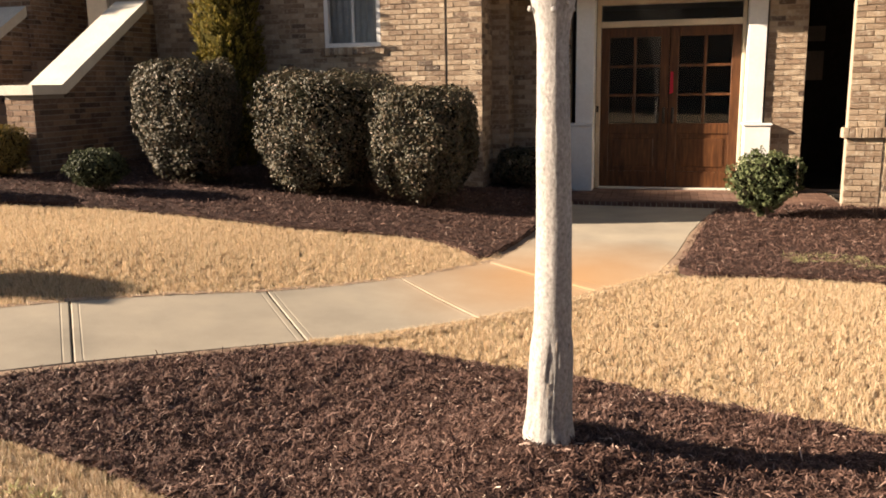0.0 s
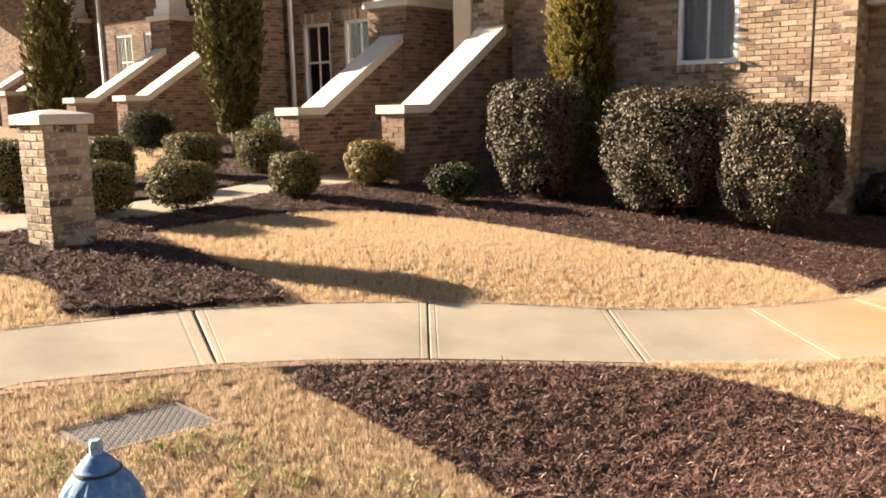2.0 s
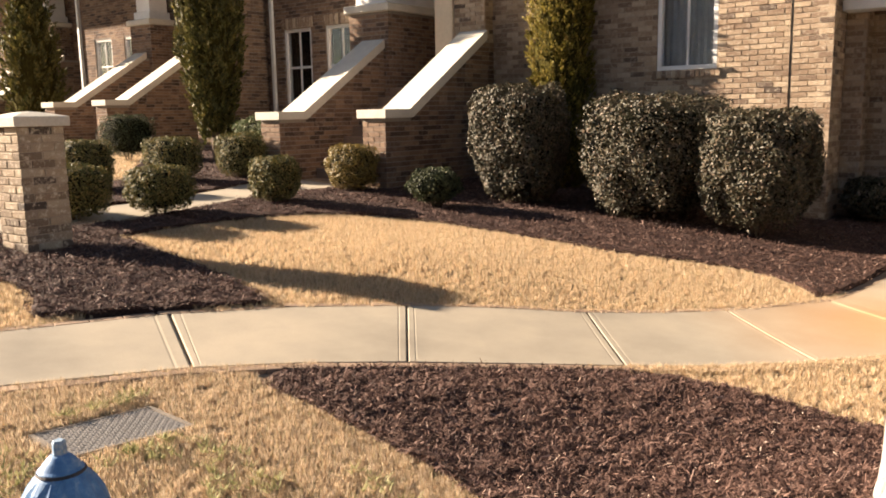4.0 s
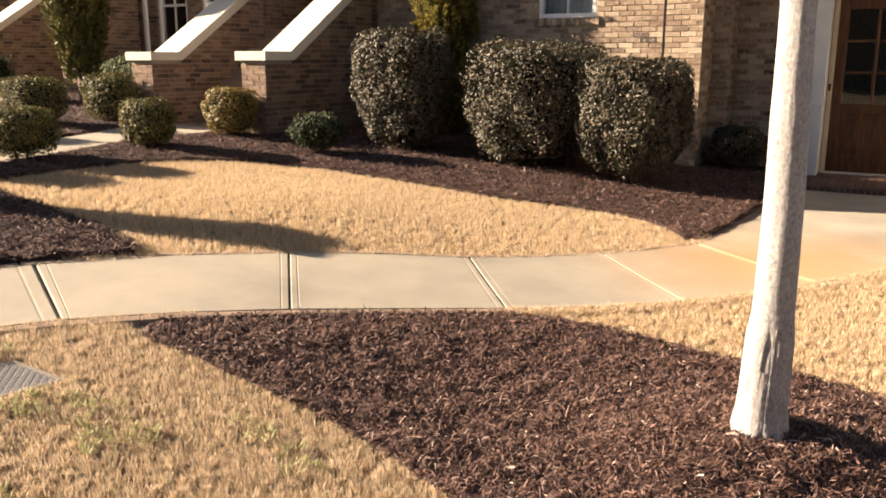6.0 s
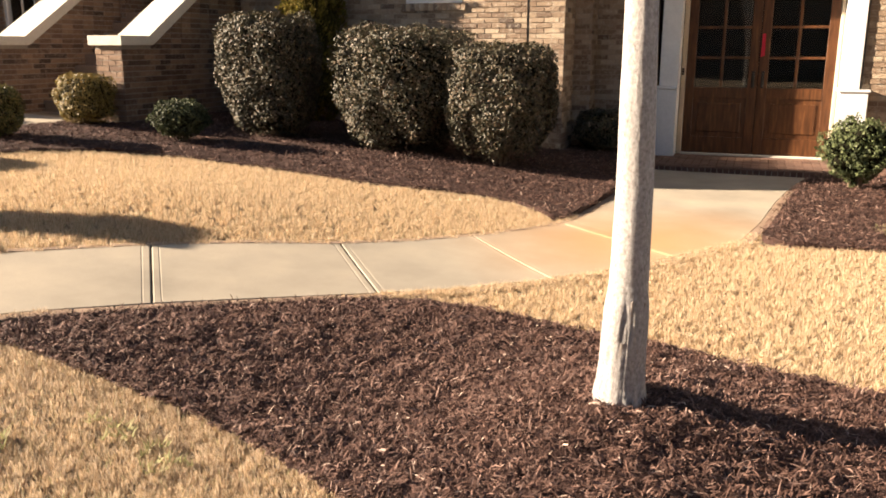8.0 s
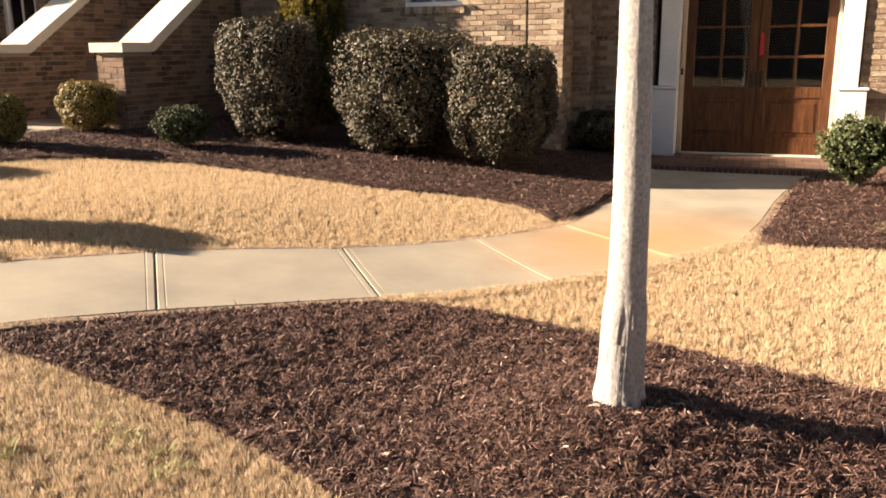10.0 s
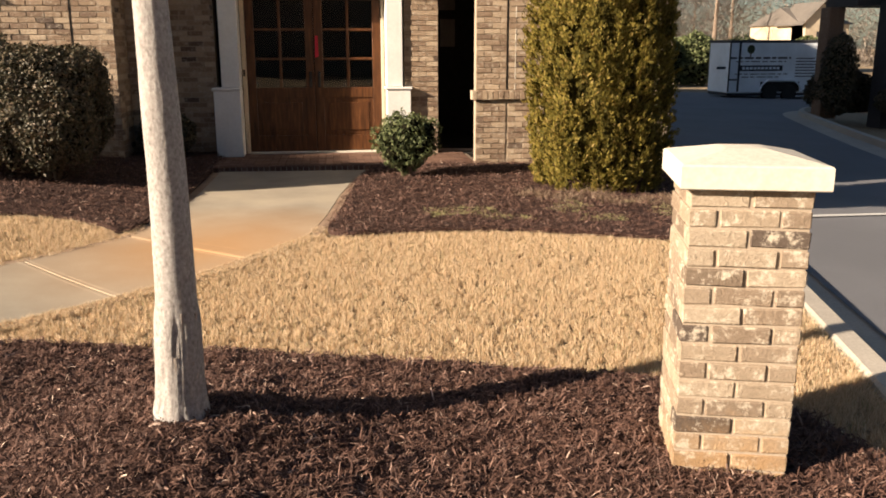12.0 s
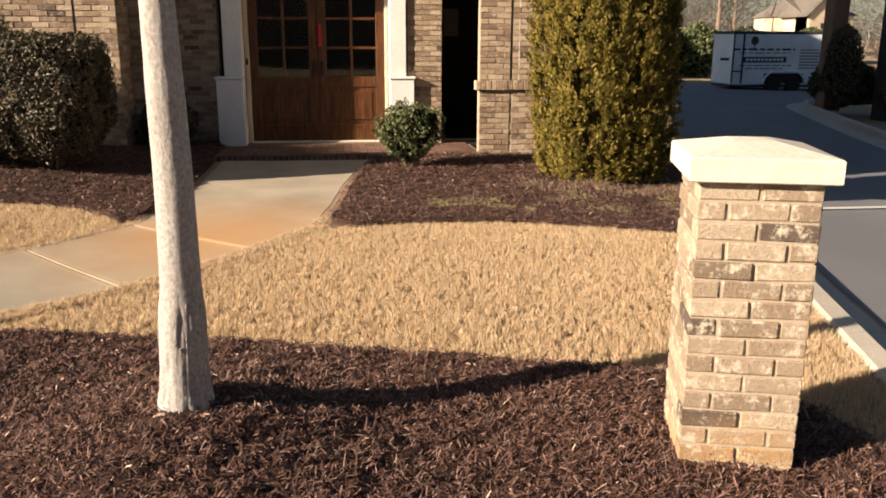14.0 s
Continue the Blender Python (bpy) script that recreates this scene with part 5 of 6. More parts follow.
def cypress(label, x, y, zb, rad, height, mat, count, size, seed, taper=0.55, foot=0.62):
    """An upright conifer: trunk, an inside painted dark as shade, and upward-sweeping feathery sprays in vertical
    plumes.
    """
    ob = thing("cypress", label, "conifer", "upright conifers")
    ob.matrix_world = pose(x, y, zb)
    part("trunk", Mesh().tube([(0, 0, -0.6), (0, 0, height * 0.5), (0, 0, height * 0.95)], [0.09, 0.06, 0.015], 8), M["twig"], ob)
    rs = np.random.RandomState(seed)
    each = 40
    n = count // each
    count = n * each

    def girth(t):
        return rad * np.clip(np.minimum(foot + 1.9 * t, 1.0), 0, 1) * np.clip((1 - np.clip((t - taper) / (1 - taper), 0, 1) ** 2.0), 0.03, 1)
    # fans spread evenly round the trunk, each a flat feather of small sprays
    ct = np.clip((np.arange(n) + rs.uniform(0, 1, n)) / n + rs.normal(0, 0.02, n), 0, 1)
    ca = np.arange(n) * 2.39996 + rs.normal(0, 0.5, n)
    w = np.array([noise.noise(Vector((math.cos(b) * 2.4, math.sin(b) * 2.4, c * height * 0.5 + seed))) for b, c in zip(ca, ct)])
    w2 = np.array([noise.noise(Vector((math.cos(b) * 6, math.sin(b) * 6, c * height * 1.2 + seed))) for b, c in zip(ca, ct)])
    r = girth(ct) * (1 + 0.16 * w + 0.12 * w2 - 0.15 * rs.rand(n) ** 1.5)
    centre = np.stack([r * np.cos(ca), r * np.sin(ca), ct * height], 1)
    out = np.stack([np.cos(ca), np.sin(ca), np.zeros(n)], 1)
    axis = out * rs.uniform(0.2, 0.9, n)[:, None] + np.array([0, 0, 1.0]) + rs.normal(0, 0.22, (n, 3))
    axis /= np.linalg.norm(axis, axis=1)[:, None]
    side = np.cross(axis, out + rs.normal(0, 0.6, (n, 3)))
    side /= np.linalg.norm(side, axis=1)[:, None] + 1e-9
    reach = size * rs.uniform(1.3, 2.6, n)
    C, A, S, R, O = (np.repeat(q_, each, axis=0) for q_ in (centre, axis, side, reach, out))
    u = rs.uniform(-0.8, 1.0, count)
    wing = np.where(rs.rand(count) < 0.5, -1.0, 1.0)
    v = wing * rs.uniform(0.0, 0.55, count) * (1.1 - u) * 0.55
    p = C + A * (u * R)[:, None] + S * (v * R)[:, None] + rs.normal(0, 0.012, (count, 3))
    up = A + S * (wing * rs.uniform(0.2, 0.9, count))[:, None] + rs.normal(0, 0.18, (count, 3))
    up /= np.linalg.norm(up, axis=1)[:, None]
    s = np.cross(up, O + rs.normal(0, 0.5, (count, 3)))
    s /= np.linalg.norm(s, axis=1)[:, None] + 1e-9
    L = (size * rs.uniform(0.5, 1.1, count))[:, None]
    q = np.stack([p - up * L * 0.55, p + s * L * 0.22 + up * L * 0.05, p + up * L * 0.6, p - s * L * 0.22 + up * L * 0.05 + O * L * 0.08], 1)
    part("foliage", leaf_mesh("foliage", q, M[mat]), None, ob)
    # hull behind the sprays, darkened to stand for inner shade
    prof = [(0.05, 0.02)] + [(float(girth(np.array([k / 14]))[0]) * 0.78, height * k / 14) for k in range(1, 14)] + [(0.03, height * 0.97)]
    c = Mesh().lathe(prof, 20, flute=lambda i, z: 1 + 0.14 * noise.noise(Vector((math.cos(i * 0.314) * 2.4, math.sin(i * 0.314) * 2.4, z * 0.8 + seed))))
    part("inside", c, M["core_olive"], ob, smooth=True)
    return ob


def build_plants():
    g = "clipped hedges along the house"
    for x, y, half, tz, seed, lab in ((-5.70, 9.05, (0.56, 0.52, 0.70), 0.0, 1, "tall clipped evergreen hedge bush, bronze green, in dark mulch"),
                                      (-4.08, 9.52, (0.74, 0.97, 0.70), 0.0, 2, "broad clipped evergreen hedge bush, bronze green, in dark mulch"),
                                      (-2.80, 9.18, (0.59, 0.56, 0.60), 0.0, 3, "rounded clipped evergreen hedge bush, bronze green, with bare stems")):
        shrub("hedge_bush", lab, "hedge", x, y, bed_height(x, y), half, 7.5, "hedge_leaf", 32000, 0.041, seed, g, 9, (0.01, 0.0, 0.11)[seed - 1], 0, 0.15, 0.55, 0.27)
    g = "clipped box balls along the path"
    for x, y, r, h, leaf, seed, lab in ((-7.70, 8.07, 0.30, 0.285, "gold_leaf", 11, "small golden-tinged clipped box bush by the stair"),
                                        (-7.58, 6.62, 0.265, 0.255, "box_leaf", 12, "round clipped box bush by the path"),
                                        (-7.72, 5.15, 0.315, 0.225, "box_leaf", 13, "low flat-topped clipped box bush by the path"),
                                        (-9.90, 8.05, 0.33, 0.305, "box_leaf", 14, "clipped box bush beside the stair wall"),
                                        (-10.15, 7.05, 0.355, 0.285, "box_leaf", 15, "round clipped box bush in the far bed"),
                                        (-10.05, 5.68, 0.31, 0.29, "box_leaf", 16, "round clipped box bush in the far bed"),
                                        (-7.95, 4.35, 0.31, 0.25, "box_leaf", 17, "round clipped box bush behind the pier"),
                                        (-9.20, 4.05, 0.36, 0.32, "box_leaf", 18, "round clipped box bush in the far bed"),
                                        (-10.5, 9.2, 0.55, 0.40, "light_leaf", 19, "pale green bush beside the stair wall"),
                                        (-13.75, 8.65, 0.43, 0.36, "green_leaf", 20, "dark evergreen bush before the farther stair")):
        shrub("box_bush", lab, "bush", x, y, bed_height(x, y) - 0.02, (r, r, h), 4.2, leaf, 9000, 0.030 if r < 0.5 else 0.045, seed, g, 4, 0.04, 0, 0.15, 0.5)
    shrub("small_shrub", "low feathery dark green shrub beside the stair wall", "shrub", -6.17, 7.86, bed_height(-6.17, 7.86) - 0.02, (0.30, 0.30, 0.215), 2.2, "green_leaf", 4500, 0.038, 31, "", 6, 0.05, 0, 0.22, 0.9)
    shrub("entry_shrub", "bright green upright shrub beside the porch", "shrub", 0.94, 9.6, bed_height(0.94, 9.6) - 0.02, (0.33, 0.33, 0.30), 2.6, "light_leaf", 5200, 0.042, 32, "", 14, 0.11, 0, 0.45, 0.95, 0.5)
    shrub("dark_shrub", "dark green shrub in the shaded corner", "shrub", -2.05, 11.42, bed_height(-2.05, 11.42) - 0.02, (0.34, 0.34, 0.26), 2.3, "hedge_leaf", 4500, 0.05, 33, "", 6, 0.05, 0, 0.2, 0.9)
    cypress("tall golden-green upright conifer beside the brick wall", 3.03, 9.05, land(3.03, 9.05), 0.74, 5.6, "cypress", 170000, 0.050, 5, 0.55, 0.86)
    cypress("upright olive-green conifer against the brick wall", -6.07, 10.74, 0.5, 0.44, 4.8, "cypress", 42000, 0.055, 6)
    cypress("tall dark conifer between the town houses", -12.25, 9.45, 1.28, 0.55, 5.0, "cypress_dark", 42000, 0.075, 7, 0.35, 0.45)
    cypress("tall dark conifer by the farther town house", -21.75, 11.2, 1.1, 0.66, 5.0, "cypress_dark", 14000, 0.12, 8, 0.3)


def build_dead_clumps():
    rs = np.random.RandomState(12)
    for x, y in ((2.45, 8.1), (2.9, 7.95), (3.35, 7.9), (3.6, 8.2), (2.1, 8.35), (2.7, 8.35)):
        k = 40
        px, py = x + rs.normal(0, 0.13, k), y + rs.normal(0, 0.09, k)
        thing("dead_plant", "withered brown perennial clump in the mulch", "dead plant", "withered clumps",
              mesh=blades("dead_plant", px, py, np.array([bed_height(a, b) for a, b in zip(px, py)]) - 0.02, M["dead"], 0.09, 0.004, 9, 1.5))


def build_tree():
    tree = thing("young_tree", "young smooth-barked street tree, pale grey trunk with peeling base", "tree")
    x, y = TRUNK
    zb = bed_height(x, y)
    tree.matrix_world = pose(x, y, zb) @ Matrix.Diagonal((0.89, 0.89, 0.945, 1))
    m = Mesh()
    n = 64
    prof = [(-0.12, 0.118), (0.0, 0.106), (0.04, 0.098), (0.12, 0.092), (0.25, 0.089), (0.36, 0.087), (0.44, 0.080), (0.6, 0.077), (0.9, 0.072), (1.2, 0.068), (1.42, 0.064), (1.53, 0.063), (1.60, 0.068), (1.66, 0.082), (1.71, 0.094), (1.76, 0.094), (1.86, 0.06)]
    fine = []
    for (za, ra), (zb_, rb) in zip(prof[:-1], prof[1:]):
        k = max(1, int((zb_ - za) / 0.03))
        fine += [(za + (zb_ - za) * j / k, ra + (rb - ra) * j / k) for j in range(k)]
    fine.append(prof[-1])
    vs, fs = [], []
    for z, r in fine:
        for i in range(n):
            a = 2 * math.pi * i / n
            f = 1 + 0.035 * noise.noise(Vector((math.cos(a) * 1.6, math.sin(a) * 1.6, z * 2.2))) + 0.02 * noise.noise(Vector((math.cos(a) * 5, math.sin(a) * 5, z * 9)))
            foot = max(0, min(1, (0.42 + 0.10 * noise.noise(Vector((math.cos(a) * 3, math.sin(a) * 3, 7))) - z) / 0.08))
            ridge = abs(noise.noise(Vector((math.cos(a) * 5.5, math.sin(a) * 5.5, z * 1.5 + 4))))
            f += foot * (0.05 - 0.13 * max(0, 1 - ridge / 0.10))
            cx = 0.010 * math.sin(z * 2.6) + 0.007 * z
            vs.append((cx + r * f * math.cos(a), r * f * math.sin(a), z))
    k = len(fine)
    for j in range(k - 1):
        for i in range(n):
            fs.append((j * n + i, j * n + (i + 1) % n, (j + 1) * n + (i + 1) % n, (j + 1) * n + i))
    fs.append(tuple(range((k - 1) * n, k * n)))
    m.add(vs, fs)
    part("trunk", m, M["bark"], tree, "smooth pale grey trunk", smooth=True)
    # loose bark strips round the foot
    rs = random.Random(4)
    for i in range(15):
        a = rs.uniform(0, 6.28)
        z = rs.uniform(0.02, 0.26)
        h = rs.uniform(0.10, 0.20)
        r = 0.093 - 0.02 * z
        w = rs.uniform(0.03, 0.085)
        lift = rs.uniform(0.002, 0.014)
        q = []
        for zz, rr in ((z, r + 0.001), (z + h * 0.6, r + 0.001), (z + h, r + lift)):
            for aa in (a - w, a, a + w * rs.uniform(0.5, 1)):
                q.append((rr * math.cos(aa), rr * math.sin(aa), zz))
        f = [(0, 1, 4, 3), (1, 2, 5, 4), (3, 4, 7, 6), (4, 5, 8, 7)]
        inner = [(u * 0.94, v * 0.94, w_) for u, v, w_ in q]
        part("bark_strip", Mesh().add(q + inner, f + [tuple(9 + j for j in g_[::-1]) for g_ in f] + [(6, 7, 16, 15), (7, 8, 17, 16), (0, 3, 12, 9), (3, 6, 15, 12), (2, 11, 14, 5), (5, 14, 17, 8)]),
             M["flake"], tree, "peeling strip of bark")
    # knuckled fork and bare limbs
    for i in range(6):
        a = i * 1.05 + 0.4
        s = (0.16 + 0.05 * (i % 3))
        pts = [(0.002 + 0.035 * math.cos(a), 0.035 * math.sin(a), 1.66), (0.002 + 0.085 * math.cos(a), 0.085 * math.sin(a), 1.82), (s * math.cos(a), s * math.sin(a), 2.3), (s * 2.4 * math.cos(a), s * 2.4 * math.sin(a), 3.3), (s * 3.0 * math.cos(a + 0.2), s * 3.0 * math.sin(a + 0.2), 4.2)]
        limb = part("limb", Mesh().tube(pts, [0.036, 0.036, 0.026, 0.016, 0.005], 9), M["bark"], tree, smooth=True)
        for j in range(4):
            b = a + rs.uniform(-1.2, 1.2)
            t0 = Vector(pts[2]).lerp(Vector(pts[3]), j / 4)
            part("twig", Mesh().tube([t0, t0 + Vector((0.25 * math.cos(b), 0.25 * math.sin(b), 0.4)), t0 + Vector((0.45 * math.cos(b), 0.45 * math.sin(b), 1.0))], [0.010, 0.007, 0.003], 5), M["bark"], limb)
    for i, (a, z) in enumerate(((3.6, 1.655), (4.9, 1.645), (5.6, 1.67), (0.6, 1.655))):
        part("knot", Mesh().lathe([(0.002, -0.012), (0.010, -0.006), (0.011, 0.0), (0.008, 0.004), (0.003, 0.005)], 10, pose(0.0 + 0.094 * math.cos(a), 0.094 * math.sin(a), z) @ Matrix.Rotation(a, 4, "Z") @ Matrix.Rotation(radians(75), 4, "Y")), M["bark"], tree, "pruning knot")


# ---------------------------------------------------------------- street things
def build_hydrant():
    x, y = -1.99, 0.93
    h = thing("fire_hydrant", "blue painted fire hydrant standing in the dry lawn", "fire hydrant")
    h.matrix_world = pose(x, y, land(x, y) - 0.06) @ Matrix.Diagonal((0.79, 0.79, 1, 1))
    part("barrel", Mesh().lathe([(0.15, 0), (0.15, 0.03), (0.105, 0.04), (0.10, 0.10), (0.10, 0.55), (0.125, 0.56), (0.125, 0.60)], 28), M["blue"], h, smooth=True)
    part("bonnet", Mesh().lathe([(0.140, 0.60), (0.143, 0.615), (0.138, 0.63), (0.134, 0.655), (0.122, 0.685), (0.104, 0.712), (0.078, 0.738), (0.070, 0.744), (0.068, 0.752), (0.060, 0.757), (0.046, 0.772), (0.030, 0.785), (0.024, 0.788)], 36,
                                flute=lambda i, z: 1 - (0.06 if i % 3 == 0 and 0.62 < z < 0.72 else 0)), M["blue"], h, "fluted blue bonnet")
    part("gasket", Mesh().lathe([(0.071, 0.741), (0.0745, 0.745), (0.071, 0.750)], 28), M["dark_trim_shade"], h, "dark seam ring")
    part("operating_nut", Mesh().lathe([(0.024, 0.786), (0.022, 0.792), (0.022, 0.816), (0.017, 0.823)], 5), M["worn_blue"], h, "worn blue operating nut")
    for a in (0.3, 0.3 + math.pi, 0.3 + math.pi / 2):
        m = Matrix.Rotation(a, 4, "Z") @ Matrix.Translation((0.09, 0, 0.46)) @ Matrix.Rotation(radians(90), 4, "Y")
        out = part("outlet", Mesh().lathe([(0.05, 0), (0.05, 0.05), (0.062, 0.055), (0.062, 0.09), (0.05, 0.10)], 18, m), M["blue"], h)
        part("cap_nut", Mesh().lathe([(0.018, 0.10), (0.018, 0.125)], 5, m), M["blue"], out)


def build_grate():
    cover = thing("utility_cover", "grey textured plastic utility box cover set in the lawn", "utility cover")
    a, b, c, d = [Vector((p[0], p[1], float(land(p[0], p[1])) + 0.024)) for p in GRATE]
    m = Mesh()
    top = [a, b, c, d]
    m.add([tuple(p) for p in top] + [(p.x, p.y, p.z - 0.08) for p in top], [(3, 2, 1, 0), (0, 1, 5, 4), (1, 2, 6, 5), (2, 3, 7, 6), (3, 0, 4, 7)])
    part("plate", m, M["plastic_grey"], cover)
    rim = Mesh()
    mid = (a + b + c + d) / 4
    outer = [mid + (p - mid) * 1.09 for p in top]
    inner = [mid + (p - mid) * 1.015 for p in top]
    for i in range(4):
        j = (i + 1) % 4
        quad = [outer[i], outer[j], inner[j], inner[i]]
        rim.add([(p.x, p.y, p.z + 0.003) for p in quad] + [(p.x, p.y, p.z - 0.08) for p in quad], [(0, 1, 2, 3), (0, 4, 5, 1), (2, 6, 7, 3)])
    part("rim", rim, M["rim"], cover, "worn tan rim of the utility box")
    tread = Mesh()
    for i in range(26):
        for j in range(15):
            u, v = (i + 0.5) / 26, (j + 0.5) / 15
            p = a.lerp(b, u).lerp(d.lerp(c, u), v)
            w, l = (0.0045, 0.011) if (i + j) % 2 else (0.011, 0.0045)
            tread.box(p.x - w / 2 * 1.4, p.x + w / 2 * 1.4, p.y - l / 2 * 1.4, p.y + l / 2 * 1.4, p.z - 0.002, p.z + 0.002)
    ob = part("tread_pattern", tread, M["plastic_grey"], cover, "raised tread lugs")
    ob["kind"] = "stuff"


def bar(mesh, x0, x1, z0, z1, y):
    return mesh.box(x0, x1, y - 0.006, y, z0, z1)


def build_trailer():
    x0, x1, y = 16.6, 22.2, 36.0
    g = float(land(19, 36)) - 0.08
    tr = thing("cargo_trailer", "white enclosed cargo trailer with dark printed lettering, parked", "trailer")
    tr.matrix_world = pose(0.42, 0, -0.106) @ Matrix.Diagonal((1.03, 1.0, 1.09, 1.0))
    b = Mesh().bevel_box(x0, x1, y, y + 2.1, g + 0.34, g + 2.42, 0.05)
    part("body", b, M["trailer_white"], tr, "white sheet metal box")
    part("roof_trim", Mesh().bevel_box(x0 - 0.02, x1 + 0.02, y - 0.03, y + 2.13, g + 2.36, g + 2.47, 0.02), M["dark_trim_shade"], tr, "dark roof edge trim")
    part("corner_post", Mesh().bevel_box(x0 + 0.40, x0 + 0.49, y - 0.02, y + 0.03, g + 0.42, g + 2.36, 0.01), M["dark_trim_shade"], tr)
    part("corner_post", Mesh().bevel_box(x1 - 0.35, x1 - 0.28, y - 0.02, y + 0.03, g + 0.8, g + 2.36, 0.01), M["dark_trim_shade"], tr)
    part("corner_post", Mesh().bevel_box(x0 - 0.02, x0 + 0.04, y - 0.02, y + 0.03, g + 0.42, g + 2.36, 0.01), M["dark_trim_shade"], tr)
    part("chassis", Mesh().bevel_box(x0, x1, y + 0.1, y + 2.0, g + 0.24, g + 0.36, 0.02), M["dark_trim_shade"], tr)
    for wx in (19.45, 20.35):
        wh = part("wheel", Mesh().lathe([(0.10, 0), (0.30, 0.0), (0.34, 0.03), (0.34, 0.19), (0.30, 0.22)], 24, pose(wx, y + 0.16, g + 0.34, 90, 0, 0)), M["tyre"], tr)
        part("rim", Mesh().lathe([(0.03, 0.0), (0.17, 0.0), (0.19, 0.02), (0.19, 0.05)], 18, pose(wx, y - 0.015, g + 0.34, -90, 0, 0) @ pose(0, 0, 0)), M["plastic_grey"], wh)
    f = Mesh()
    arc = [(18.95, 0.42), (19.05, 0.65), (19.3, 0.84), (20.5, 0.84), (20.75, 0.65), (20.85, 0.42)]
    for (a, h1), (c, h2) in zip(arc[:-1], arc[1:]):
        f.add([(a, y - 0.12, g + h1), (c, y - 0.12, g + h2), (c, y - 0.12, g + h2 + 0.07), (a, y - 0.12, g + h1 + 0.07), (a, y + 0.02, g + h1), (c, y + 0.02, g + h2), (c, y + 0.02, g + h2 + 0.07), (a, y + 0.02, g + h1 + 0.07)],
              [(0, 1, 2, 3), (3, 2, 6, 7), (0, 4, 5, 1)])
    part("fender", f, M["trailer_white"], tr)
    part("wheel_arch", Mesh().box(19.0, 20.8, y - 0.012, y + 0.1, g + 0.40, g + 0.80), M["tyre"], tr, "dark wheel opening")
    part("sign_plate", bar(Mesh(), 17.75, 19.75, g + 1.24, g + 1.46, y - 0.012), M["dark_trim_shade"], tr, "dark rounded panel with a row of pale bars")
    pale = Mesh()
    for i in range(10):
        bar(pale, 17.9 + i * 0.175, 18.03 + i * 0.175, g + 1.30, g + 1.40, y - 0.022)
    part("pale_print", pale, M["trailer_white"], tr)
    for a, c, h in ((17.3, 20.1, 1.72), (17.6, 19.9, 1.60), (17.6, 20.0, 1.10), (17.9, 19.6, 0.98)):
        u = a
        k = 0
        pr = Mesh()
        while u < c:
            w = (0.32, 0.18, 0.42, 0.25)[k % 4]
            bar(pr, u, min(u + w, c), g + h, g + h + (0.075 if h > 1.7 else 0.032), y - 0.012)
            u += w + 0.09
            k += 1
        part("print_line", pr, M["dark_trim_shade"], tr, "row of dark unreadable print")
    for i in range(7):
        pr = Mesh()
        bar(pr, 20.35, 21.2 + 0.25 * ((i * 7) % 3) / 2, g + 1.0 + i * 0.12, g + 1.035 + i * 0.12, y - 0.012)
        part("print_line", pr, M["dark_trim_shade"], tr, "row of dark unreadable print")
    part("print_line", bar(Mesh(), 16.75, 17.15, g + 1.32, g + 1.42, y - 0.012), M["dark_trim_shade"], tr, "dark unreadable print")
    part("print_line", bar(Mesh(), 17.35, 17.7, g + 0.86, g + 0.92, y - 0.012), M["dark_trim_shade"], tr, "dark unreadable print")
    logo = Mesh().lathe([(0.17, 0), (0.18, 0.008), (0.15, 0.016)], 9, pose(18.25, y - 0.002, g + 2.1, 90, 0, 0))
    part("emblem", logo, M["green_leaf"], tr, "green leafy emblem")
    part("emblem_stem", bar(Mesh(), 18.22, 18.27, g + 1.78, g + 1.98, y - 0.012), M["twig"], tr)
    for ob in tr.children:
        if ob.name.startswith(("wheel", "fender")):
            ob.location.x -= 0.92
        elif ob.name.startswith(("sign", "pale", "print", "emblem")):
            ob.location.x -= 0.72
        if ob.name.startswith(("print_line", "pale_print")):
            ob["kind"] = "stuff"
    bn = thing("wheelie_bin", "dark teal wheeled refuse bin on the verge", "bin")
    bx, by = 20.0, 32.6
    gz = float(land(bx, by)) - 0.02
    body = Mesh().add([(bx - 0.26, by - 0.26, gz), (bx + 0.26, by - 0.26, gz), (bx + 0.26, by + 0.26, gz), (bx - 0.26, by + 0.26, gz),
                       (bx - 0.32, by - 0.34, gz + 1.0), (bx + 0.32, by - 0.34, gz + 1.0), (bx + 0.32, by + 0.34, gz + 1.0), (bx - 0.32, by + 0.34, gz + 1.0)],
                      [(0, 3, 2, 1), (0, 1, 5, 4), (1, 2, 6, 5), (2, 3, 7, 6), (3, 0, 4, 7), (4, 5, 6, 7)])
    part("body", body, M["bin"], bn)
    part("lid", Mesh().bevel_box(bx - 0.35, bx + 0.35, by - 0.38, by + 0.38, gz + 1.0, gz + 1.08, 0.03), M["bin"], bn)


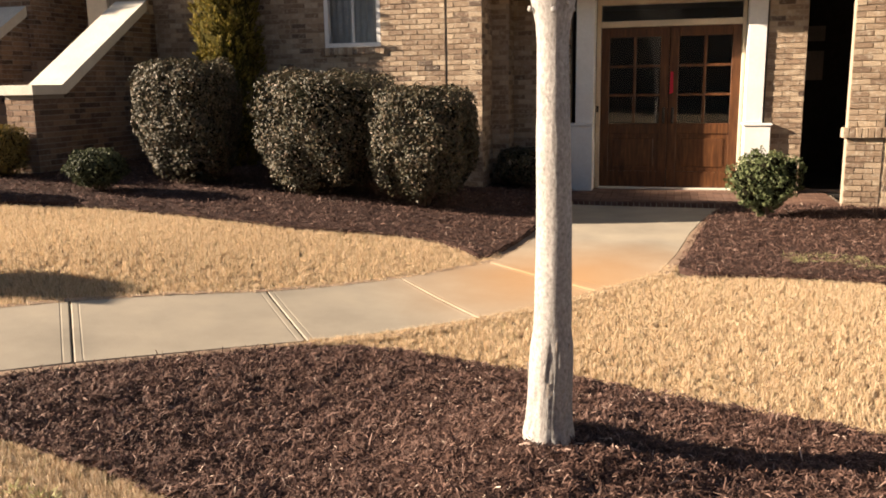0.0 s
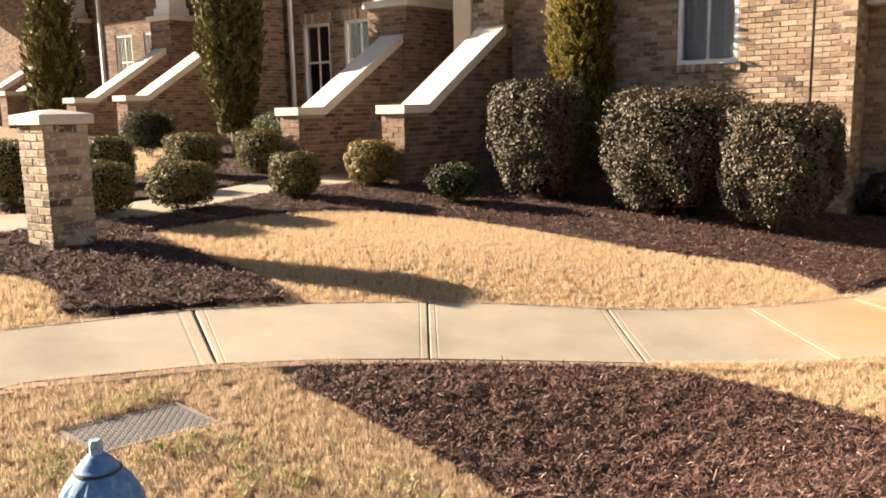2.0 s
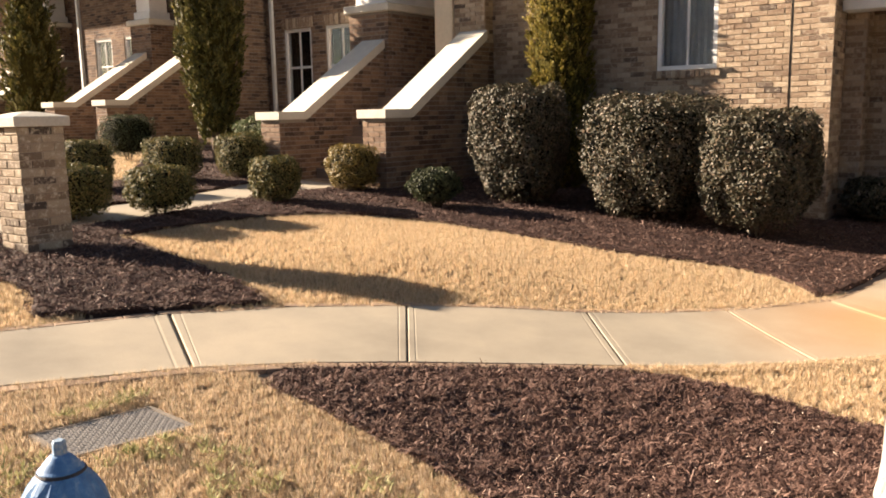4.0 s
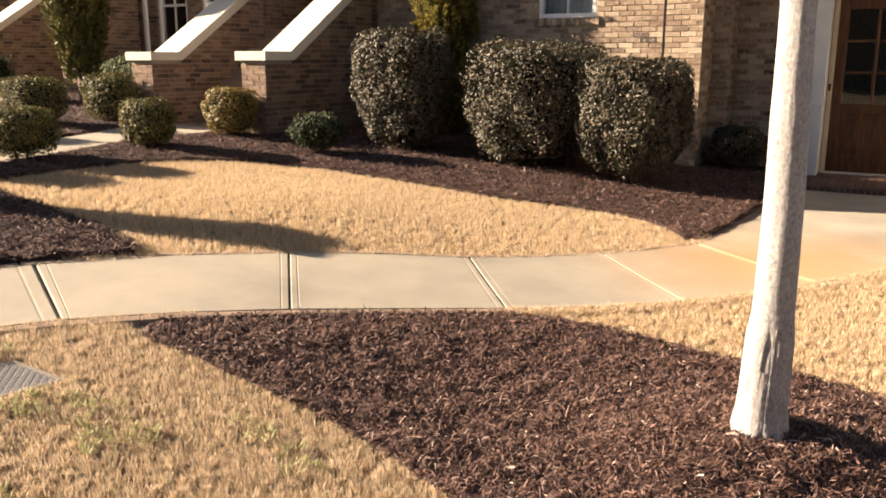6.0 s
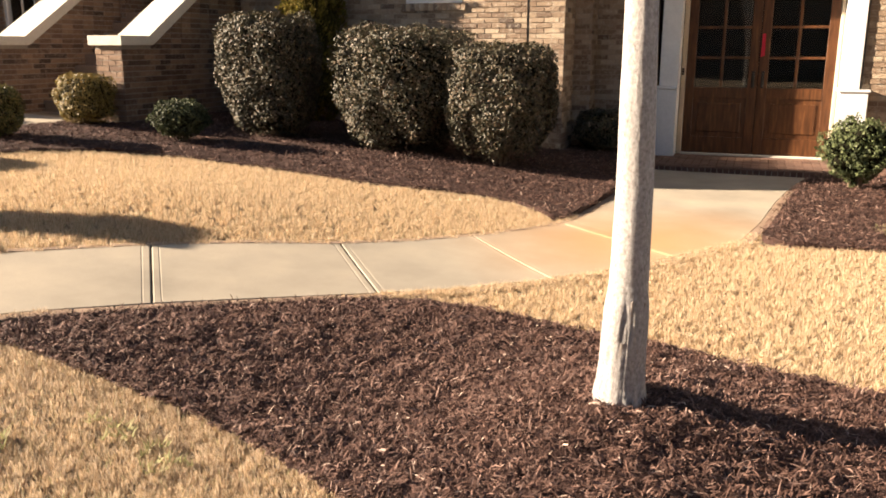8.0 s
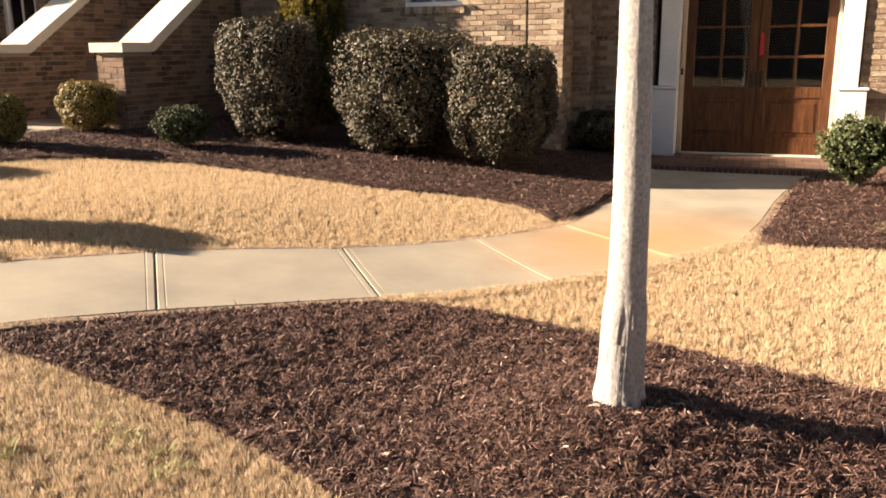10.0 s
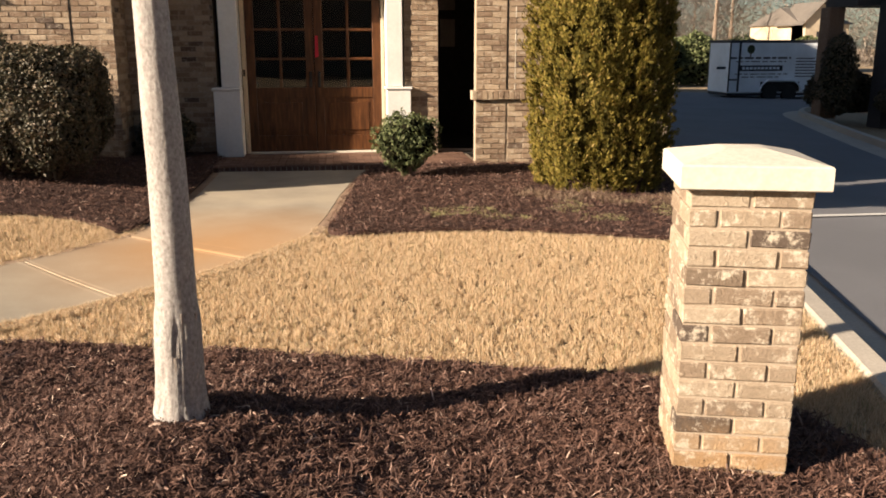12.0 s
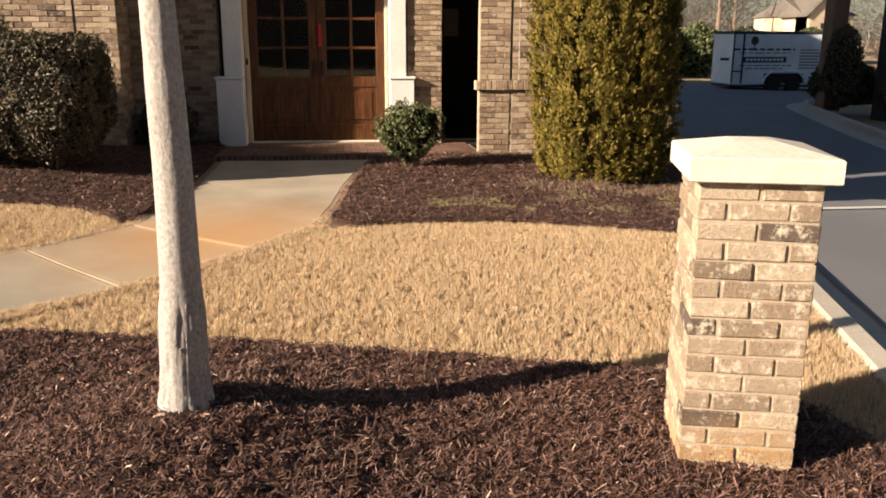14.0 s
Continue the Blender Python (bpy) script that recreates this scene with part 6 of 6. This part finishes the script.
def build_distance():
    # building on the far side of the road; near-black wall and beam colour paints its shade
    bl = thing("far_building", "brick building across the road, its shade painted near-black", "building", kind="structure")
    part("wall", Mesh().box(15.62, 30, 22.4, 23.0, -1.0, 6.0).box(20, 30, 23, 26, -1, 6), M["dark_trim_shade"], bl)
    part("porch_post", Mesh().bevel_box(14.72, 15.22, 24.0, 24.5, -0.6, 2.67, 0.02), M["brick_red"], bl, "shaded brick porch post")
    part("porch_beam", Mesh().box(15.0, 16.9, 23.1, 24.7, 2.68, 6.0), M["dark_trim_shade"], bl)
    shrub("dark_bush", "dark evergreen bush in deep shade", "bush", 15.7, 24.5, -0.5, (1.1, 0.7, 0.62), 2.4, "hedge_leaf", 5000, 0.12, 41, "", 4, 0.05)
    shrub("dark_bush", "dark evergreen bush in deep shade", "bush", 16.6, 21.8, -0.5, (1.4, 0.9, 0.5), 2.4, "hedge_leaf", 5000, 0.12, 42, "", 4, 0.05)
    shrub("dark_bush", "dark evergreen bush in deep shade", "bush", 14.75, 23.3, -0.5, (0.50, 0.4, 1.15), 2.4, "hedge_leaf", 4000, 0.10, 43, "", 4, 0.05)
    # pale house beyond the trailer
    hs = thing("far_house", "pale tan gabled house among bare trees", "house")
    hs.matrix_world = pose(3.4, 0, -0.75)
    part("wall", Mesh().box(39.3, 43.8, 74, 84, -0.8, 4.3), M["siding"], hs)
    part("gable", Mesh().add([(39.3, 73.6, -0.8), (42.4, 73.6, -0.8), (42.4, 73.6, 4.5), (40.85, 73.6, 6.1), (39.3, 73.6, 4.5), (39.3, 76, -0.8), (42.4, 76, -0.8), (42.4, 76, 4.5), (40.85, 76, 6.1), (39.3, 76, 4.5)],
                             [(0, 1, 2, 3, 4), (9, 8, 7, 6, 5), (0, 5, 6, 1), (1, 6, 7, 2), (2, 7, 8, 3), (3, 8, 9, 4), (4, 9, 5, 0)]), M["siding"], hs)
    part("roof", Mesh().add([(38.8, 73.3, 4.15), (40.85, 73.3, 6.25), (42.9, 73.3, 4.15), (42.9, 78.5, 4.15), (40.85, 78.5, 6.25), (38.8, 78.5, 4.15)], [(0, 1, 4, 5), (1, 2, 3, 4)]), M["shingle"], hs)
    part("roof", Mesh().add([(39.0, 73.9, 4.25), (44.2, 73.9, 4.25), (43.6, 79, 5.9), (39.6, 79, 5.9), (39, 84.2, 4.25), (44.2, 84.2, 4.25)], [(0, 1, 2, 3), (3, 2, 5, 4), (0, 3, 4), (1, 5, 2)]), M["shingle"], hs)
    for wx, wy in ((40.4, 73.6), (42.6, 74.0)):
        part("window", Mesh().box(wx, wx + 0.9, wy - 0.04, wy, 2.2, 3.6), M["dark_trim_shade"], hs)
    # evergreen screen and bare winter woods
    rs = np.random.RandomState(3)
    for i, (x, y, r, h) in enumerate(((14.2, 44, 1.5, 3.6), (17.0, 46, 1.4, 3.4), (20.5, 47, 1.5, 3.0), (24, 48, 1.6, 2.8), (27.5, 47, 1.4, 2.8))):
        shrub("evergreen", "bushy evergreen at the end of the road", "evergreen", x, y, -0.9, (r, r, h / 2), 2.3, "light_leaf" if i % 2 == 0 else "green_leaf", 4500, 0.22, 50 + i, "evergreens beyond the road", 2, 0.1, 0, 0.2, 0.9)
    for i in range(16):
        x = 12 + i * 3.3 + rs.uniform(-1, 1)
        y = 58 + rs.uniform(-4, 30)
        if abs(x / y - 0.60) < 0.07:
            y += 34
        h = rs.uniform(9, 14)
        t = thing("bare_tree", "tall bare winter tree with fine branches", "tree", "bare winter trees")
        t.matrix_world = pose(x, y, -1.0)
        part("trunk", Mesh().tube([(0, 0, 0), (0.1, 0, h * 0.4), (0.2, 0.1, h)], [0.22, 0.15, 0.03], 7), M["bare"], t)
        segs = []
        for b in range(150):
            z = rs.uniform(0.12, 1.0) * h
            a = rs.uniform(0, 2 * np.pi)
            l = rs.uniform(0.8, 2.8) * (1.15 - z / h * 0.7)
            p = np.array([0.1, 0, z])
            d = np.array([math.cos(a), math.sin(a), rs.uniform(0.25, 1.0)])
            q = p + d * l
            segs.append((p, q, 0.035))
            for s in range(9):
                u = p + (q - p) * rs.uniform(0.3, 1)
                e = d + rs.normal(0, 0.7, 3)
                segs.append((u, u + e * rs.uniform(0.4, 1.1), 0.016))
        quads = []
        for p, q, w in segs:
            s = np.array([w, 0.3 * w, 0])
            quads.append([p - s, p + s, q + s * 0.3, q - s * 0.3])
        part("branchwork", array_mesh("branchwork", np.array(quads).reshape(-1, 3), 4, M["woods"]), None, t)["kind"] = "stuff"
    # low scrub along the horizon
    k = 60000
    x, y = rs.uniform(-60, 120, k), rs.uniform(96, 135, k)
    z = -1.5 + rs.rand(k) ** 2.4 * 16
    p = np.stack([x, y, z], 1)
    thing("far_woods", "brown winter woods along the horizon", "woods", kind="stuff", mesh=leaf_mesh("far_woods", leaf_cloud(p, np.tile([0, -1.0, 0.2], (k, 1)), 1.1, 0.5, 0.06), M["woods"]))


def build_rear():
    """Unseen plain town houses added behind the front ones to shade the road's far end."""
    b = thing("rear_shade_block", "unseen plain three-storey row added behind to cast shade", "house")
    part("wall", Mesh().box(-20, 4.2, 23.5, 34, -0.8, 8.5), M["mortar"], b)
    part("roof", Mesh().add([(-20.5, 23, 8.5), (4.7, 23, 8.5), (4.7, 34.5, 8.5), (-20.5, 34.5, 8.5), (-16, 29, 10.5), (0.0, 29, 10.5)], [(0, 1, 5, 4), (1, 2, 5), (2, 3, 4, 5), (3, 0, 4), (0, 3, 2, 1)]), M["shingle"], b)


def build_behind():
    """Unseen plain closing row added behind the street, for reflections."""
    thing("road", "asphalt street behind the lawn", "road", kind="structure", mesh=Mesh().box(-80, 80, -14, -6, -0.35, land(0, 0) - 0.008), mat=M["asphalt"])
    b = thing("opposite_house", "unseen plain brown house row added across the street", "house")
    part("wall", Mesh().box(-34, 70, -36, -25, -0.5, 9.0), M["mortar"], b)
    part("roof", Mesh().add([(-35, -37, 9), (71, -37, 9), (71, -24, 9), (-35, -24, 9), (-30, -30, 12.5), (66, -30, 12.5)], [(0, 1, 5, 4), (1, 2, 5), (2, 3, 4, 5), (3, 0, 4), (0, 3, 2, 1)]), M["shingle"], b)


build_ground()
build_walk()
build_road()
build_mulch("mulch_bed", FRONT_BED, 0.025, 14500, "mounded dark brown bark mulch bed round the tree")
build_mulch("mulch_bed", HOUSE_BED, 0.09, 2200, "dark brown bark mulch bed below the hedges", 1.2)
build_mulch("mulch_bed", PIER_BED, 0.08, 5000, "dark brown bark mulch bed round the far pier", 1.2)
build_mulch("mulch_bed", RIGHT_BED, 0.09, 2800, "brown bark mulch bed before the brick wall", 1.2)
build_mulch("mulch_bed", FAR_BED, 0.15, 700, "dark mulch bed below the neighbouring house", 1.5)
build_grass()
build_main_house()
build_porch()
build_entry()
build_left_houses()
build_tree()
build_plants()
build_dead_clumps()
brick_pier(1.555, 2.815, 0.048, -14.5, "entrance piers", "square tan brick pier with white stone cap, in mulch")
brick_pier(FAR_PIER[0], FAR_PIER[1], 0.49, 2.0, "entrance piers", "square tan brick pier with white stone cap by the path")
build_hydrant()
build_grate()
build_trailer()
build_distance()
build_rear()
build_behind()
